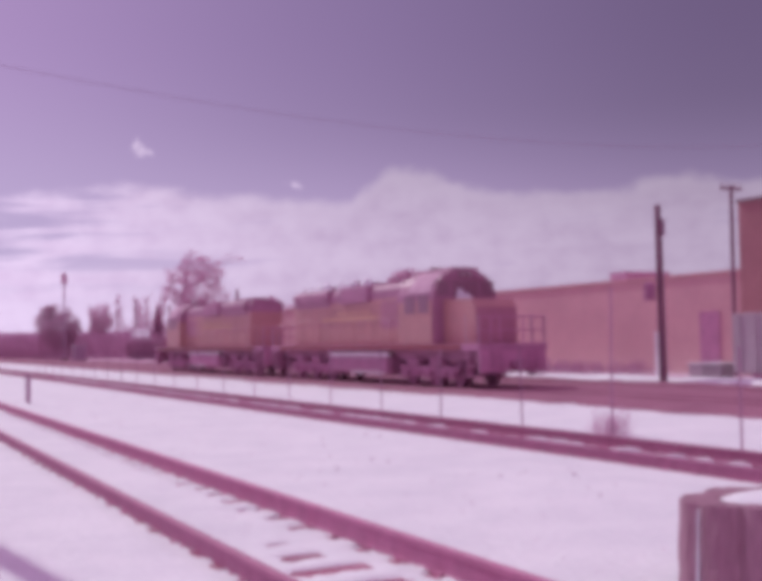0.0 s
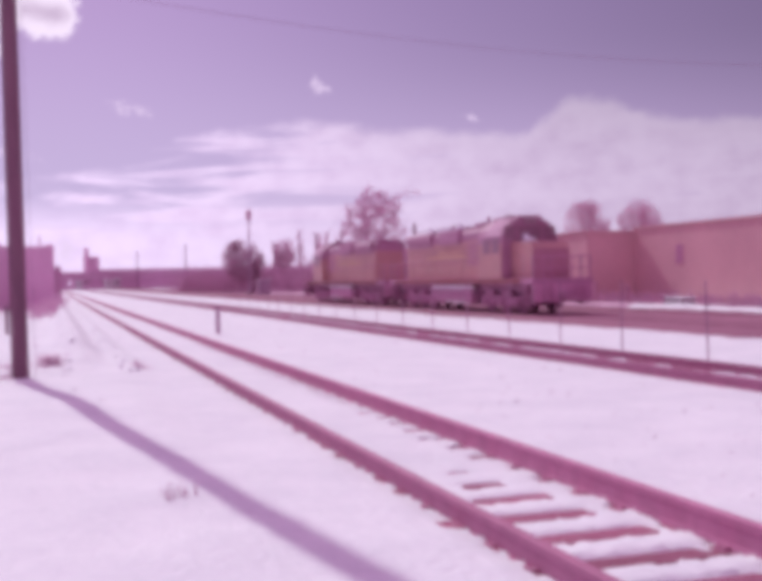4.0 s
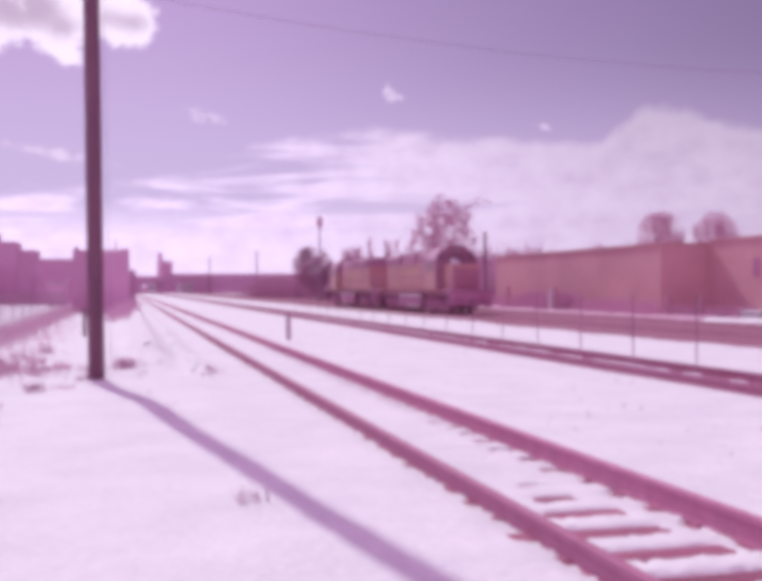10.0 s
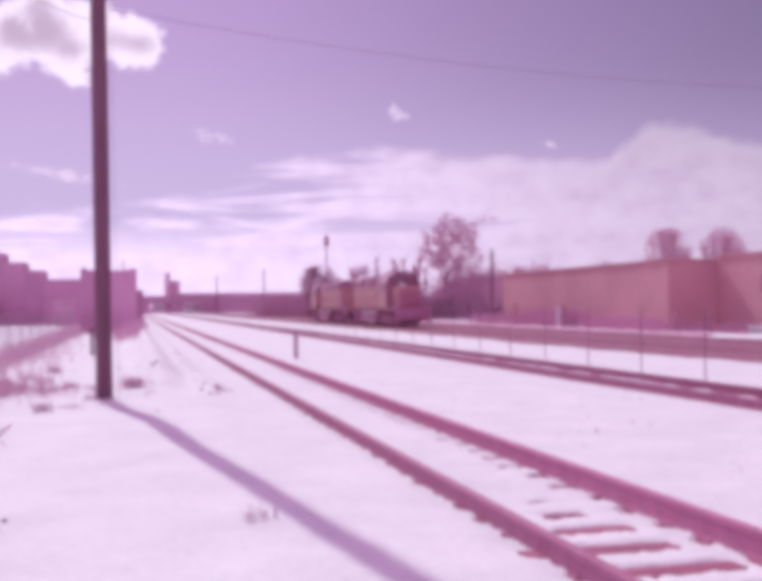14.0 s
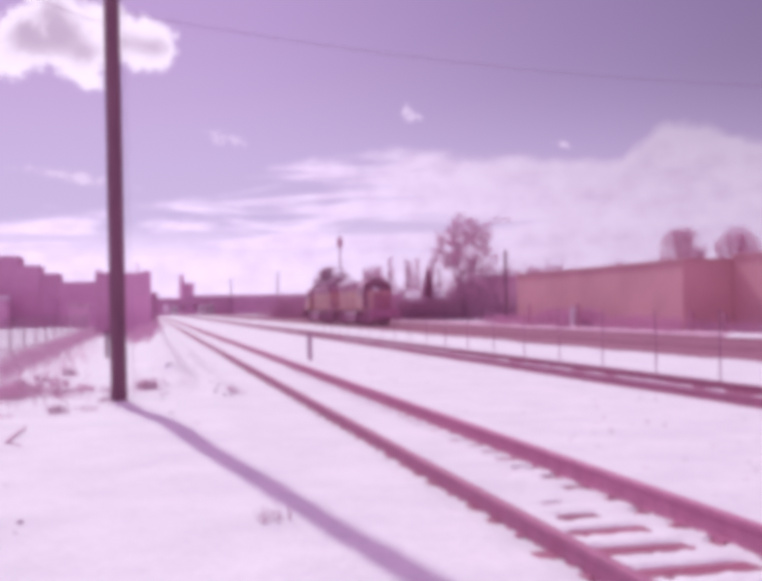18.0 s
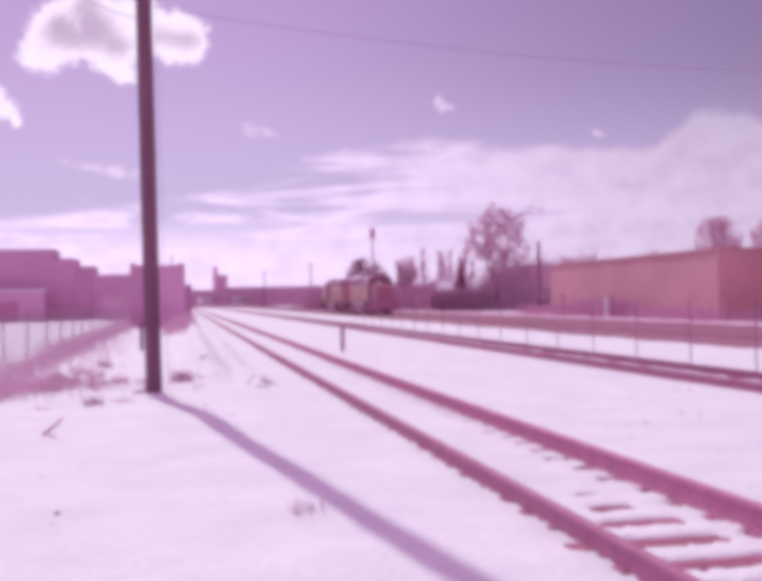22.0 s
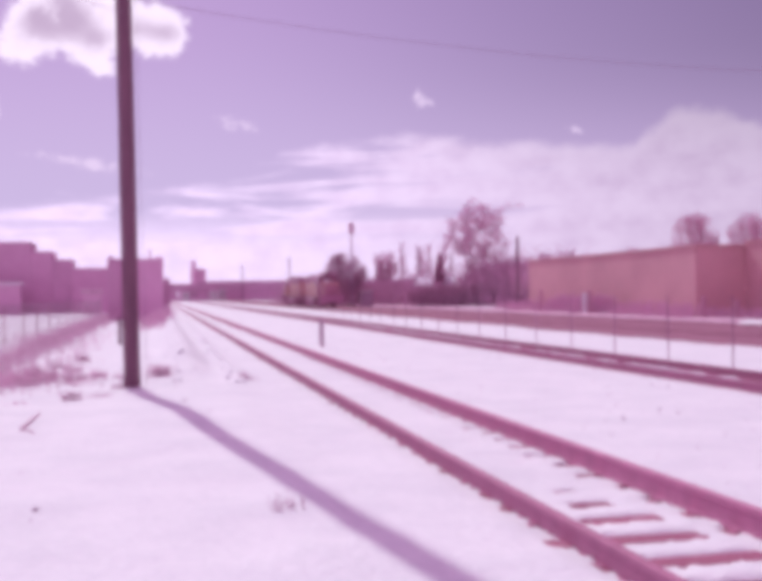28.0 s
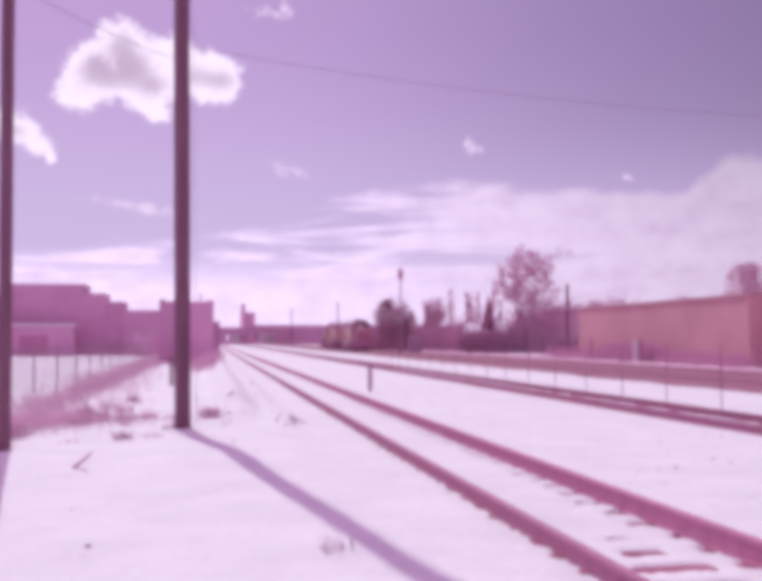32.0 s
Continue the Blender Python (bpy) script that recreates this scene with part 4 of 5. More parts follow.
# ---- buildings to the right of the main line ----
def wall_box(o, name, x0, x1, y0, y1, z0, z1, material, label="", bevel=0.0):
    b = B()
    box(b, x0, x1, y0, y1, z0, z1, bevel)
    return part(name, b, material, o, label)


def warehouse():
    o = empty("warehouse", Matrix(), "long buff stuccoed warehouse with a flat parapet", "building")
    wall_box(o, "wall", 36.0, 62.0, 66.2, 99.5, -0.3, 4.88, STUCCO, "sunlit buff wall of the projecting wing")
    wall_box(o, "wall", 39.8, 62.0, 37.9, 66.17, -0.3, 5.12, STUCCO, "recessed buff wall")
    for x0, y0, y1, z in ((35.9, 66.1, 99.6, 4.88), (39.7, 37.97, 66.1, 5.12)):
        wall_box(o, "parapet_cap", x0, x0 + 0.35, y0, y1, z, z + 0.12, STUCCO, "thin parapet coping")
    wall_box(o, "parapet_cap", 36.3, 40.0, 66.1, 66.4, 4.88, 5.0, STUCCO, "thin parapet coping")
    wall_box(o, "roof_box", 40.6, 44.0, 48.0, 49.4, 5.12, 5.78, HAZEBLD, "low dark box on the roof")
    for y, w, z0, z1 in ((40.6, 1.4, 0.0, 3.2), (60.6, 0.7, 2.55, 3.8)):
        wall_box(o, "doorway", 39.76, 39.84, y - w / 2, y + w / 2, z0, z1, UNDER, "dark doorway")


warehouse()


def tall_block():
    o = empty("brick_block", Matrix(), "taller red-brown brick block with flat roof", "building")
    wall_box(o, "wall", 39.2, 60.0, 8.0, 37.87, -0.3, 8.45, BRICK, "red-brown brick wall")
    wall_box(o, "parapet_cap", 39.1, 39.5, 7.9, 37.9, 8.45, 8.6, CONCRETE)
    wall_box(o, "parapet_cap", 39.5, 60.1, 37.6, 37.95, 8.45, 8.6, CONCRETE)
    for y in (35.4, 32.2, 29.0):
        wall_box(o, "window", 39.12, 39.22, y - 0.6, y + 0.6, 3.6, 5.2, GLASS, "dark upper window")
    b = B()
    tube(b, (44.0, 25.6, 8.45), (44.0, 25.6, 11.4), 0.06, 0.06, 8)
    part("service_mast", b, GALV, o)


tall_block()


def trailer():
    o = empty("storage_trailer", Matrix(), "pale grey box trailer parked beyond the main line", "trailer")
    wall_box(o, "body", 33.6, 36.1, 21.0, 33.0, 0.35, 2.86, PALE, "", 0.04)
    for k in range(14):
        y = 21.5 + k * 0.85
        wall_box(o, "rib", 33.56, 33.6, y - 0.04, y + 0.04, 0.4, 2.82, PALE)
    for y in (22.6, 23.8, 31.6):
        for x in (33.8, 35.9):
            b = B()
            tube(b, (x - 0.13, y, 0.46), (x + 0.13, y, 0.46), 0.48, 0.48, 18)
            part("wheel", b, UNDER, o)


trailer()


def utility_box(x, y, w, d, h, material, label):
    o = empty("equipment_cabinet", Matrix.Translation((x, y, 0)), label, "cabinet")
    wall_box(o, "body", -w / 2, w / 2, -d / 2, d / 2, -0.05, h, material, "", 0.03)
    wall_box(o, "lid", -w / 2 - 0.04, w / 2 + 0.04, -d / 2 - 0.04, d / 2 + 0.04, h, h + 0.06, SNOW, "thin snow on top", 0.02)


utility_box(33.0, 36.85, 0.26, 0.3, 2.1, WHITE, "tall white equipment cabinet by the main line")
utility_box(34.0, 34.3, 0.8, 1.1, 0.72, PALE, "low pale equipment cabinet by the main line")
utility_box(34.4, 35.7, 0.7, 0.9, 0.68, PALE, "low pale equipment cabinet by the main line")
utility_box(33.2, 50.6, 0.9, 1.7, 0.55, PALE, "low pale equipment cabinet by the main line")
utility_box(33.0, 78.0, 0.5, 0.5, 1.7, WHITE, "white signal cabinet beyond the main line")
utility_box(27.8, 142.0, 1.6, 1.6, 2.2, GALV, "grey signal hut at the foot of the mast")


def snow_ridge(ys, material, label):
    """Ploughed snow along the far edge of the ballast."""
    rnd = random.Random(21)
    verts = []
    for y in ys:
        hgt = 0.22 + 0.13 * noise.noise(Vector((y * 0.3, 0, 0))) + rnd.uniform(-0.03, 0.03)
        c = 31.9 + 0.25 * noise.noise(Vector((y * 0.2, 5, 0)))
        for dx, z in ((-0.75, -0.05), (-0.3, hgt * 0.8), (0.1, hgt), (0.7, hgt * 0.6), (1.6, -0.05)):
            verts.append((c + dx, y, z))
    faces = [(j * 5 + i, j * 5 + i + 1, j * 5 + i + 6, j * 5 + i + 5) for j in range(len(ys) - 1) for i in range(4)]
    tagged(new("snow_ridge", mesh_of("snow_ridge", verts, faces, material, True)), label, "snow", kind="structure")


snow_ridge(lines((-20, 53, 0.8)), SNOW, "low clean ploughed snow ridge along the ballast")
snow_ridge(lines((53.02, 120, 0.8), (120, 300, 6)), DULLSNOW, "low dirty ploughed snow ridge along the ballast, toned down for haze")


def dull_verge():
    """Old trampled snow between the ballast and the buildings."""
    rnd = random.Random(23)
    xs, ys = lines((32.4, 39.0, 0.6)), lines((-10, 110, 1.2), (110, 200, 6))
    verts = [(x + rnd.uniform(-.15, .15), y, 0.05 + 0.05 * noise.noise(Vector((x * 0.6, y * 0.4, 3))) - (0.12 if x in (xs[0], xs[-1]) else 0)) for y in ys for x in xs]
    n = len(xs)
    faces = [(j * n + i, j * n + i + 1, (j + 1) * n + i + 1, (j + 1) * n + i) for j in range(len(ys) - 1) for i in range(n - 1)]
    tagged(new("snow_verge", mesh_of("snow_verge", verts, faces, DULLSNOW, True)), "dirty trampled snow between ballast and buildings, toned down for haze", "snow", kind="structure")


dull_verge()


def short_post(x, y, h, label):
    o = empty("short_post", Matrix.Translation((x, y, 0)), label, "post", "posts along the main line")
    b = B()
    tube(b, (0, 0, -0.2), (0, 0, h), 0.16, 0.14, 10)
    part("shaft", b, STUMPWOOD, o)
    b = B()
    tube(b, (0, 0, h), (0, 0, h + 0.06), 0.15, 0.08, 10)
    part("top", b, UNDER, o)


for _x, _y, _h in ((32.6, 87.0, 2.0), (33.0, 77.4, 1.9), (32.6, 59.0, 1.4), (33.0, 55.8, 1.2)):
    short_post(_x, _y, _h, "stout dark wooden post in dulled old snow")


def lamp_mast():
    o = empty("light_mast", Matrix.Translation((26.9, 147.6, 0)), "tall slim mast with a dark lamp head", "mast")
    b = B()
    tube(b, (0, 0, 0), (0, 0, 11.2), 0.16, 0.11, 10)
    part("shaft", b, GALV, o)
    b = B()
    box(b, -0.32, 0.32, -0.3, 0.3, 10.6, 11.9, 0.06)
    part("lamp_head", b, UNDER, o, "dark boxy lamp head")
    b = B()
    tube(b, (0, 0, 11.9), (0, 0, 12.2), 0.2, 0.05, 8)
    part("cap", b, UNDER, o)
    b = B()
    box(b, -0.5, 0.5, -0.5, 0.5, -0.2, 0.5, 0.05)
    part("footing", b, CONCRETE, o)


lamp_mast()


# ---- trees and brush ----
def limb(verts, faces, a, b, r0, r1, seg=4):
    d = (b - a).normalized()
    u = d.orthogonal().normalized()
    v = d.cross(u)
    n = len(verts)
    for p, r in ((a, r0), (b, r1)):
        for i in range(seg):
            t = 2 * math.pi * i / seg
            verts.append(p + u * (r * math.cos(t)) + v * (r * math.sin(t)))
    faces.extend((n + i, n + (i + 1) % seg, n + seg + (i + 1) % seg, n + seg + i) for i in range(seg))


def hedge(name, x0, y0, x1, y1, height, depth, count, label, seed, material, thick=0.03, category="brush"):
    """A belt of upright leaning stems and twigs between two points."""
    rnd = random.Random(seed)
    verts, faces = [], []
    for _ in range(count):
        u, s = rnd.random(), rnd.gauss(0, 0.55) * depth
        if noise.noise(Vector((u * math.hypot(x1 - x0, y1 - y0) * 0.9, s * 1.4, seed))) + rnd.uniform(-0.35, 0.55) < 0.0:
            continue
        along = Vector((x1 - x0, y1 - y0, 0))
        side = Vector((-along.y, along.x, 0)).normalized()
        p = Vector((x0, y0, 0)) + along * u + side * s
        p.z = ground_height(p.x, p.y) - 0.05
        tall = height * (0.55 + 0.45 * noise.noise(Vector((u * 17, seed, 0)))) * rnd.uniform(0.45, 1.0) + height * 0.15
        q = p + Vector((rnd.gauss(0, 0.22) * tall, rnd.gauss(0, 0.22) * tall, tall))
        limb(verts, faces, p, q, thick, thick * 0.5, 3)
        for _k in range(3):
            a = p.lerp(q, rnd.uniform(0.3, 0.9))
            limb(verts, faces, a, a + Vector((rnd.gauss(0, 0.3), rnd.gauss(0, 0.3), rnd.uniform(0.1, 0.5))) * tall * 0.45, thick * 0.6, thick * 0.3, 3)
    ob = new(name, mesh_of(name, [tuple(v) for v in verts], faces, material))
    return tagged(ob, label, category, kind="stuff")


def dome_tree(x, y, height, width, label, seed, count=420, thick=0.03, low=0.25):
    """A bare tree: limbs that fan out to a domed crown of twigs."""
    rnd = random.Random(seed)
    o = empty("bare_tree", Matrix.Translation((x, y, -0.1)), label, "tree")
    tv, tf, cv, cf = [], [], [], []
    fork = Vector((0, 0, height * low))
    limb(tv, tf, Vector((0, 0, 0)), fork, 0.02 * height, 0.015 * height, 7)
    centre, ry = Vector((0, 0, height * (low + 1) / 2)), height * (1 - low) / 2

    def inside(p):
        """Draws a point back into the crown's uneven dome."""
        d = p - centre
        k = math.sqrt((d.x ** 2 + d.y ** 2) / (width / 2) ** 2 + (d.z / ry) ** 2)
        lim = 0.94 + 0.16 * noise.noise(d * (7.0 / height) + Vector((seed, 0, 0))) + rnd.gauss(0, 0.035)
        return p if k <= lim else centre + d * (lim / k)

    ends = []
    for k in range(18):
        a, u = 2.4 * k, rnd.uniform(-0.5, 0.95)
        c = math.sqrt(1 - u * u)
        e = centre + Vector((c * math.cos(a) * width / 2, c * math.sin(a) * width / 2, u * ry)) * rnd.uniform(0.55, 0.92)
        m = fork.lerp(e, 0.5) + Vector((rnd.gauss(0, 0.04), rnd.gauss(0, 0.04), 0.05)) * height
        limb(tv, tf, fork, m, 0.010 * height, 0.007 * height, 5)
        limb(tv, tf, m, e, 0.007 * height, 0.003 * height, 5)
        ends += [m, e, m.lerp(e, 0.5), m.lerp(e, 0.75)]
    for _ in range(count):
        p = rnd.choice(ends)
        d = (p - centre * 0.8)
        d = (d.normalized() * 0.7 + Vector((rnd.gauss(0, 0.7), rnd.gauss(0, 0.7), rnd.gauss(0.2, 0.6)))).normalized()
        q = inside(p + d * rnd.uniform(0.08, 0.26) * height)
        limb(cv, cf, p, q, thick, thick * 0.6, 3)
        for _k in range(3):
            r0 = p.lerp(q, rnd.uniform(0.4, 1.0))
            e = (d + Vector((rnd.gauss(0, 0.7), rnd.gauss(0, 0.7), rnd.gauss(0.1, 0.5)))).normalized()
            limb(cv, cf, r0, inside(r0 + e * rnd.uniform(0.02, 0.10) * height), thick * 0.7, thick * 0.4, 3)
    part("trunk", mesh_of("trunk", [tuple(v) for v in tv], tf, BARK), BARK, o, "dark trunk and main limbs")
    part("crown", mesh_of("crown", [tuple(v) for v in cv], cf, TWIG), TWIG, o, "leafless crown of fine twigs")


def upright_tree(x, y, height, label, seed):
    """A slim bare tree with steep side branches."""
    rnd = random.Random(seed)
    o = empty("bare_tree", Matrix.Translation((x, y, -0.1)), label, "tree")
    tv, tf, cv, cf = [], [], [], []
    p, n = Vector((0, 0, 0)), 6
    for k in range(n):
        q = p + Vector((rnd.gauss(0, 0.10), rnd.gauss(0, 0.10), height / n))
        limb(tv, tf, p, q, 0.14 - 0.021 * k, 0.14 - 0.021 * (k + 1), 6)
        if k == 0:
            p = q
            continue
        for _ in range(20):
            a = p.lerp(q, rnd.random())
            t = rnd.uniform(0, 6.283)
            ln = height * rnd.uniform(0.10, 0.25) * (1.2 - 0.13 * k)
            w = rnd.uniform(0.3, 0.62)
            b = a + Vector((w * math.cos(t), w * math.sin(t), 0.88)) * ln
            limb(cv, cf, a, b, 0.035, 0.018, 3)
            for _k in range(3):
                c = a.lerp(b, rnd.uniform(0.3, 0.9))
                limb(cv, cf, c, c + Vector((rnd.gauss(0, 0.4), rnd.gauss(0, 0.4), 0.8)) * ln * 0.4, 0.026, 0.014, 3)
        p = q
    part("trunk", mesh_of("trunk", [tuple(v) for v in tv], tf, BARK), BARK, o, "straight dark trunk")
    part("crown", mesh_of("crown", [tuple(v) for v in cv], cf, TWIG), TWIG, o, "steep leafless branches")


def spreading_tree(x, y, height, width, label, seed):
    """A big bare tree: steep stems from one foot, limbs grown from the nearest wood out to all of a domed, airy crown."""
    rnd = random.Random(seed)
    o = empty("bare_tree", Matrix.Translation((x, y, -0.1)), label, "tree")
    tv, tf, cv, cf = [], [], [], []
    nodes = []
    for lx, ly in ((-0.20, 0.06), (0.10, -0.10), (0.26, 0.12)):
        p, d = Vector((lx, ly, 0)), Vector((lx, ly, 1.0)).normalized()
        for k in range(5):
            q = p + (d + Vector((rnd.gauss(0, 0.05), rnd.gauss(0, 0.05), 0))) * height * 0.115
            limb(tv, tf, p, q, 0.20 - 0.025 * k, 0.175 - 0.025 * k, 6)
            p = q
            if k > 0:
                nodes.append((p, 0.15 - 0.02 * k))
    middle, rz = Vector((-0.1, 0, height * 0.665)), height * 0.325
    goals = []
    while len(goals) < 250:
        v = Vector((rnd.uniform(-1, 1), rnd.uniform(-1, 1), rnd.uniform(-1, 1)))
        lumps = 0.90 + 0.30 * noise.noise(v * 2.1 + Vector((seed, 0, 0)))
        if 0.35 < v.length < lumps:
            goals.append(middle + Vector((v.x * width / 2, v.y * width / 2, v.z * rz)))
    goals += [Vector((2.4, 0, height * 0.86)), Vector((3.6, 0, height * 0.91)), Vector((4.9, 0.1, height * 0.945)), Vector((6.1, 0.1, height * 0.96))]
    goals.sort(key=lambda g: (g - Vector((0, 0, height * 0.35))).length)

    def twigs(p, d, n):
        for _ in range(n):
            e = (d * 0.6 + Vector((rnd.gauss(0, 0.6), rnd.gauss(0, 0.6), rnd.gauss(0.3, 0.5)))).normalized()
            q = p + e * rnd.uniform(0.03, 0.06) * height
            limb(cv, cf, p, q, 0.026, 0.018, 3)
            for _k in range(3):
                f = (e + Vector((rnd.gauss(0, 0.6), rnd.gauss(0, 0.6), rnd.gauss(0.1, 0.5)))).normalized()
                g = p.lerp(q, rnd.uniform(0.4, 1.0))
                limb(cv, cf, g, g + f * rnd.uniform(0.015, 0.035) * height, 0.021, 0.015, 3)

    for g in goals:
        p, r = min(nodes, key=lambda n: (g - n[0]).length + 0.8 * max(0.0, n[0].z - g.z + 0.3))
        bend = p.lerp(g, 0.5) + Vector((rnd.gauss(0, 0.15), rnd.gauss(0, 0.15), rnd.gauss(0.12, 0.1)))
        limb(tv, tf, p, bend, r * 0.62, r * 0.5, 4)
        limb(tv, tf, bend, g, r * 0.5, r * 0.38, 4)
        nodes += [(bend, max(0.03, r * 0.72)), (g, max(0.025, r * 0.6))]
        d = (g - p).normalized()
        twigs(g, d, 6)
        twigs(bend, d, 2)
    part("trunk", mesh_of("trunk", [tuple(v) for v in tv], tf, BARK), BARK, o, "several steep pale stems and forking limbs")
    part("crown", mesh_of("crown", [tuple(v) for v in cv], cf, TWIG), TWIG, o, "airy leafless crown of fine twigs")


spreading_tree(44.2, 143.0, 14.9, 9.4, "big bare tree with a broad airy crown beyond the main line", 6)
dome_tree(30.9, 176.0, 9.2, 8.2, "round bare tree behind the light mast", 11, 3200, 0.014, 0.10)
for k, (a, d, hgt) in enumerate(((11.6, 192, 8.4), (12.4, 195, 9.0), (13.1, 188, 10.4), (13.95, 180, 9.8), (14.15, 190, 9.4), (14.55, 190, 10.2), (15.25, 180, 10.6), (11.9, 200, 8.0), (15.7, 176, 8.0))):
    upright_tree(d * math.sin(radians(a)), d * math.cos(radians(a)), hgt, "slim upright bare tree in a row beyond the main line", 30 + k)


def conifer(x, y, height, radius, label, seed):
    """A narrow evergreen: tapered trunk, tiers of drooping sprays."""
    rnd = random.Random(seed)
    o = empty("conifer", Matrix.Translation((x, y, -0.1)), label, "tree")
    tv, tf, cv, cf = [], [], [], []
    limb(tv, tf, Vector((0, 0, 0)), Vector((0, 0, height)), 0.16, 0.02, 7)
    for _ in range(1100):
        u = rnd.random() ** 1.4
        z = 0.3 + (height - 0.35) * u
        a = rnd.uniform(0, 6.283)
        r = radius * (1 - u) ** 0.75 * rnd.uniform(0.65, 1.08) + 0.08
        p = Vector((0.35 * r * math.cos(a), 0.35 * r * math.sin(a), z))
        q = Vector((r * math.cos(a), r * math.sin(a), z - rnd.uniform(-0.25, 0.35)))
        limb(cv, cf, p, q, 0.13, 0.03, 3)
    part("trunk", mesh_of("trunk", [tuple(v) for v in tv], tf, BARK), BARK, o)
    part("crown", mesh_of("crown", [tuple(v) for v in cv], cf, EVERGREEN), EVERGREEN, o, "dense dark evergreen sprays")


dome_tree(39.4, 182.0, 10.2, 4.0, "tall rounded bare tree in a row beyond the main line", 55, 600, 0.02, 0.3)
conifer(40.2, 149.0, 8.0, 1.7, "narrow dark conifer beside the white houses", 81)
conifer(44.2, 146.0, 6.6, 2.0, "dark conifer at the big tree's foot", 82)
conifer(47.5, 141.0, 6.4, 2.6, "broad dark conifer beside the big tree", 83)
conifer(50.0, 139.0, 6.2, 2.6, "broad dark conifer near the warehouse end", 84)
dome_tree(52.0, 95.8, 9.8, 5.3, "round bare tree rising behind the warehouse", 51, 1050, 0.011, 0.25)
dome_tree(57.3, 94.2, 9.7, 5.4, "round bare tree rising behind the warehouse", 52, 1050, 0.011, 0.25)
dome_tree(49.2, 130.0, 7.3, 2.4, "small bare tree showing over the warehouse roof", 56, 420, 0.018, 0.3)
dome_tree(54.2, 134.0, 7.8, 2.6, "small bare tree showing over the warehouse roof", 57, 420, 0.018, 0.3)
dome_tree(61.0, 129.0, 8.0, 3.0, "small bare tree showing over the warehouse roof", 58, 420, 0.018, 0.3)
dome_tree(47.0, 128.0, 6.2, 3.6, "small bare tree by the warehouse end", 53, 200, 0.03)
dome_tree(42.5, 121.0, 5.6, 3.2, "small bare tree by the warehouse end", 54, 200, 0.03)
hedge("tree_belt", 26.0, 210, 52, 132, 6.0, 5.0, 5200, "dense dark belt of leafless brush beyond the main line", 61, TWIG, 0.07)
hedge("brush", 34.5, 144.0, 43.5, 140.5, 4.5, 0.8, 2400, "dense leafless brush before small white houses", 79, TWIG, 0.05)
hedge("brush", 33.6, 62, 34.6, 104, 1.7, 1.1, 1900, "low leafless brush at the foot of the warehouse", 62, TWIG, 0.02)
hedge("brush", 34.2, 76.5, 34.8, 90, 2.3, 0.9, 1500, "dense dark brush between two posts by the warehouse", 74, TWIG, 0.02)
hedge("brush", 35.0, 40, 36.5, 66, 1.2, 1.3, 1100, "low leafless brush before the recessed wall", 63, TWIG, 0.02)
hedge("shrub", 13.8, 16.7, 13.9, 17.2, 0.74, 0.34, 270, "small tan weed bush at the fence foot", 65, STRAW, 0.005, "shrub")
hedge("weeds", -4.55, 27, -4.9, 112, 0.95, 1.2, 5200, "bank of dead brown weeds along the yard fence", 66, STRAW, 0.009)
hedge("weeds", -5.2, 23.0, -3.5, 26.3, 0.6, 1.5, 1800, "low tangle of dead brown weeds in snow", 72, STRAW, 0.007)
hedge("weeds", -3.9, 22.8, -0.9, 26.0, 0.30, 1.5, 520, "scattered dead weeds poking through snow", 67, STRAW, 0.007)
hedge("weeds", -4.7, 18.1, -4.0, 22.4, 0.5, 0.45, 1300, "dense dead brown weeds at a pole's foot", 75, STRAW, 0.007)
hedge("weeds", -2.6, 26.0, -2.9, 60, 0.3, 0.7, 460, "thin dead weeds poking through snow", 68, STRAW, 0.008)
hedge("weeds", -0.1, 25.4, 0.06, 25.6, 0.5, 0.3, 200, "rounded tuft of dead weeds by the pole", 69, STRAW, 0.007)
hedge("weeds", -0.98, 23.0, -0.8, 23.4, 0.24, 0.18, 60, "small tuft of dead weeds at the pole foot", 73, STRAW, 0.006)
hedge("weeds", 0.93, 9.4, 1.27, 9.52, 0.24, 0.12, 52, "tuft of dead grass in the snow", 70, STRAW, 0.004)
hedge("brush", 44.0, 144, 52, 126, 9.0, 2.4, 4200, "dense leafless brush at the big tree's foot", 76, TWIG, 0.05)
for _x, _y, _h, _n in ((-2.43, 26.3, 0.42, 120), (-2.28, 32.8, 0.45, 90), (-1.96, 25.4, 0.35, 100), (-1.2, 21.4, 0.2, 50), (-2.66, 25.4, 0.4, 110), (-1.5, 26.4, 0.32, 90), (-2.6, 20.2, 0.16, 40), (-2.95, 24.6, 0.4, 115), (-2.2, 28.0, 0.42, 105), (-1.75, 24.2, 0.26, 75), (-2.75, 29.5, 0.45, 95), (-3.1, 27.2, 0.45, 125)):
    hedge("weeds", _x - 0.22, _y, _x + 0.22, _y + 0.1, _h, 0.2, _n, "rounded tuft of dead weeds in snow", 90 + _n, STRAW, 0.007)
hedge("weeds", -1.85, 20.7, -1.55, 20.9, 0.34, 0.15, 70, "small tuft of dead weeds in snow", 77, STRAW, 0.006)
hedge("weeds", 1.75, 24.1, 2.05, 24.4, 0.26, 0.2, 60, "small tuft of dead weeds on ploughed snow", 78, STRAW, 0.006)
hedge("weeds", -0.9, 62, 0.6, 84, 1.5, 0.8, 230, "dark brush beside the track", 71, TWIG, 0.03)


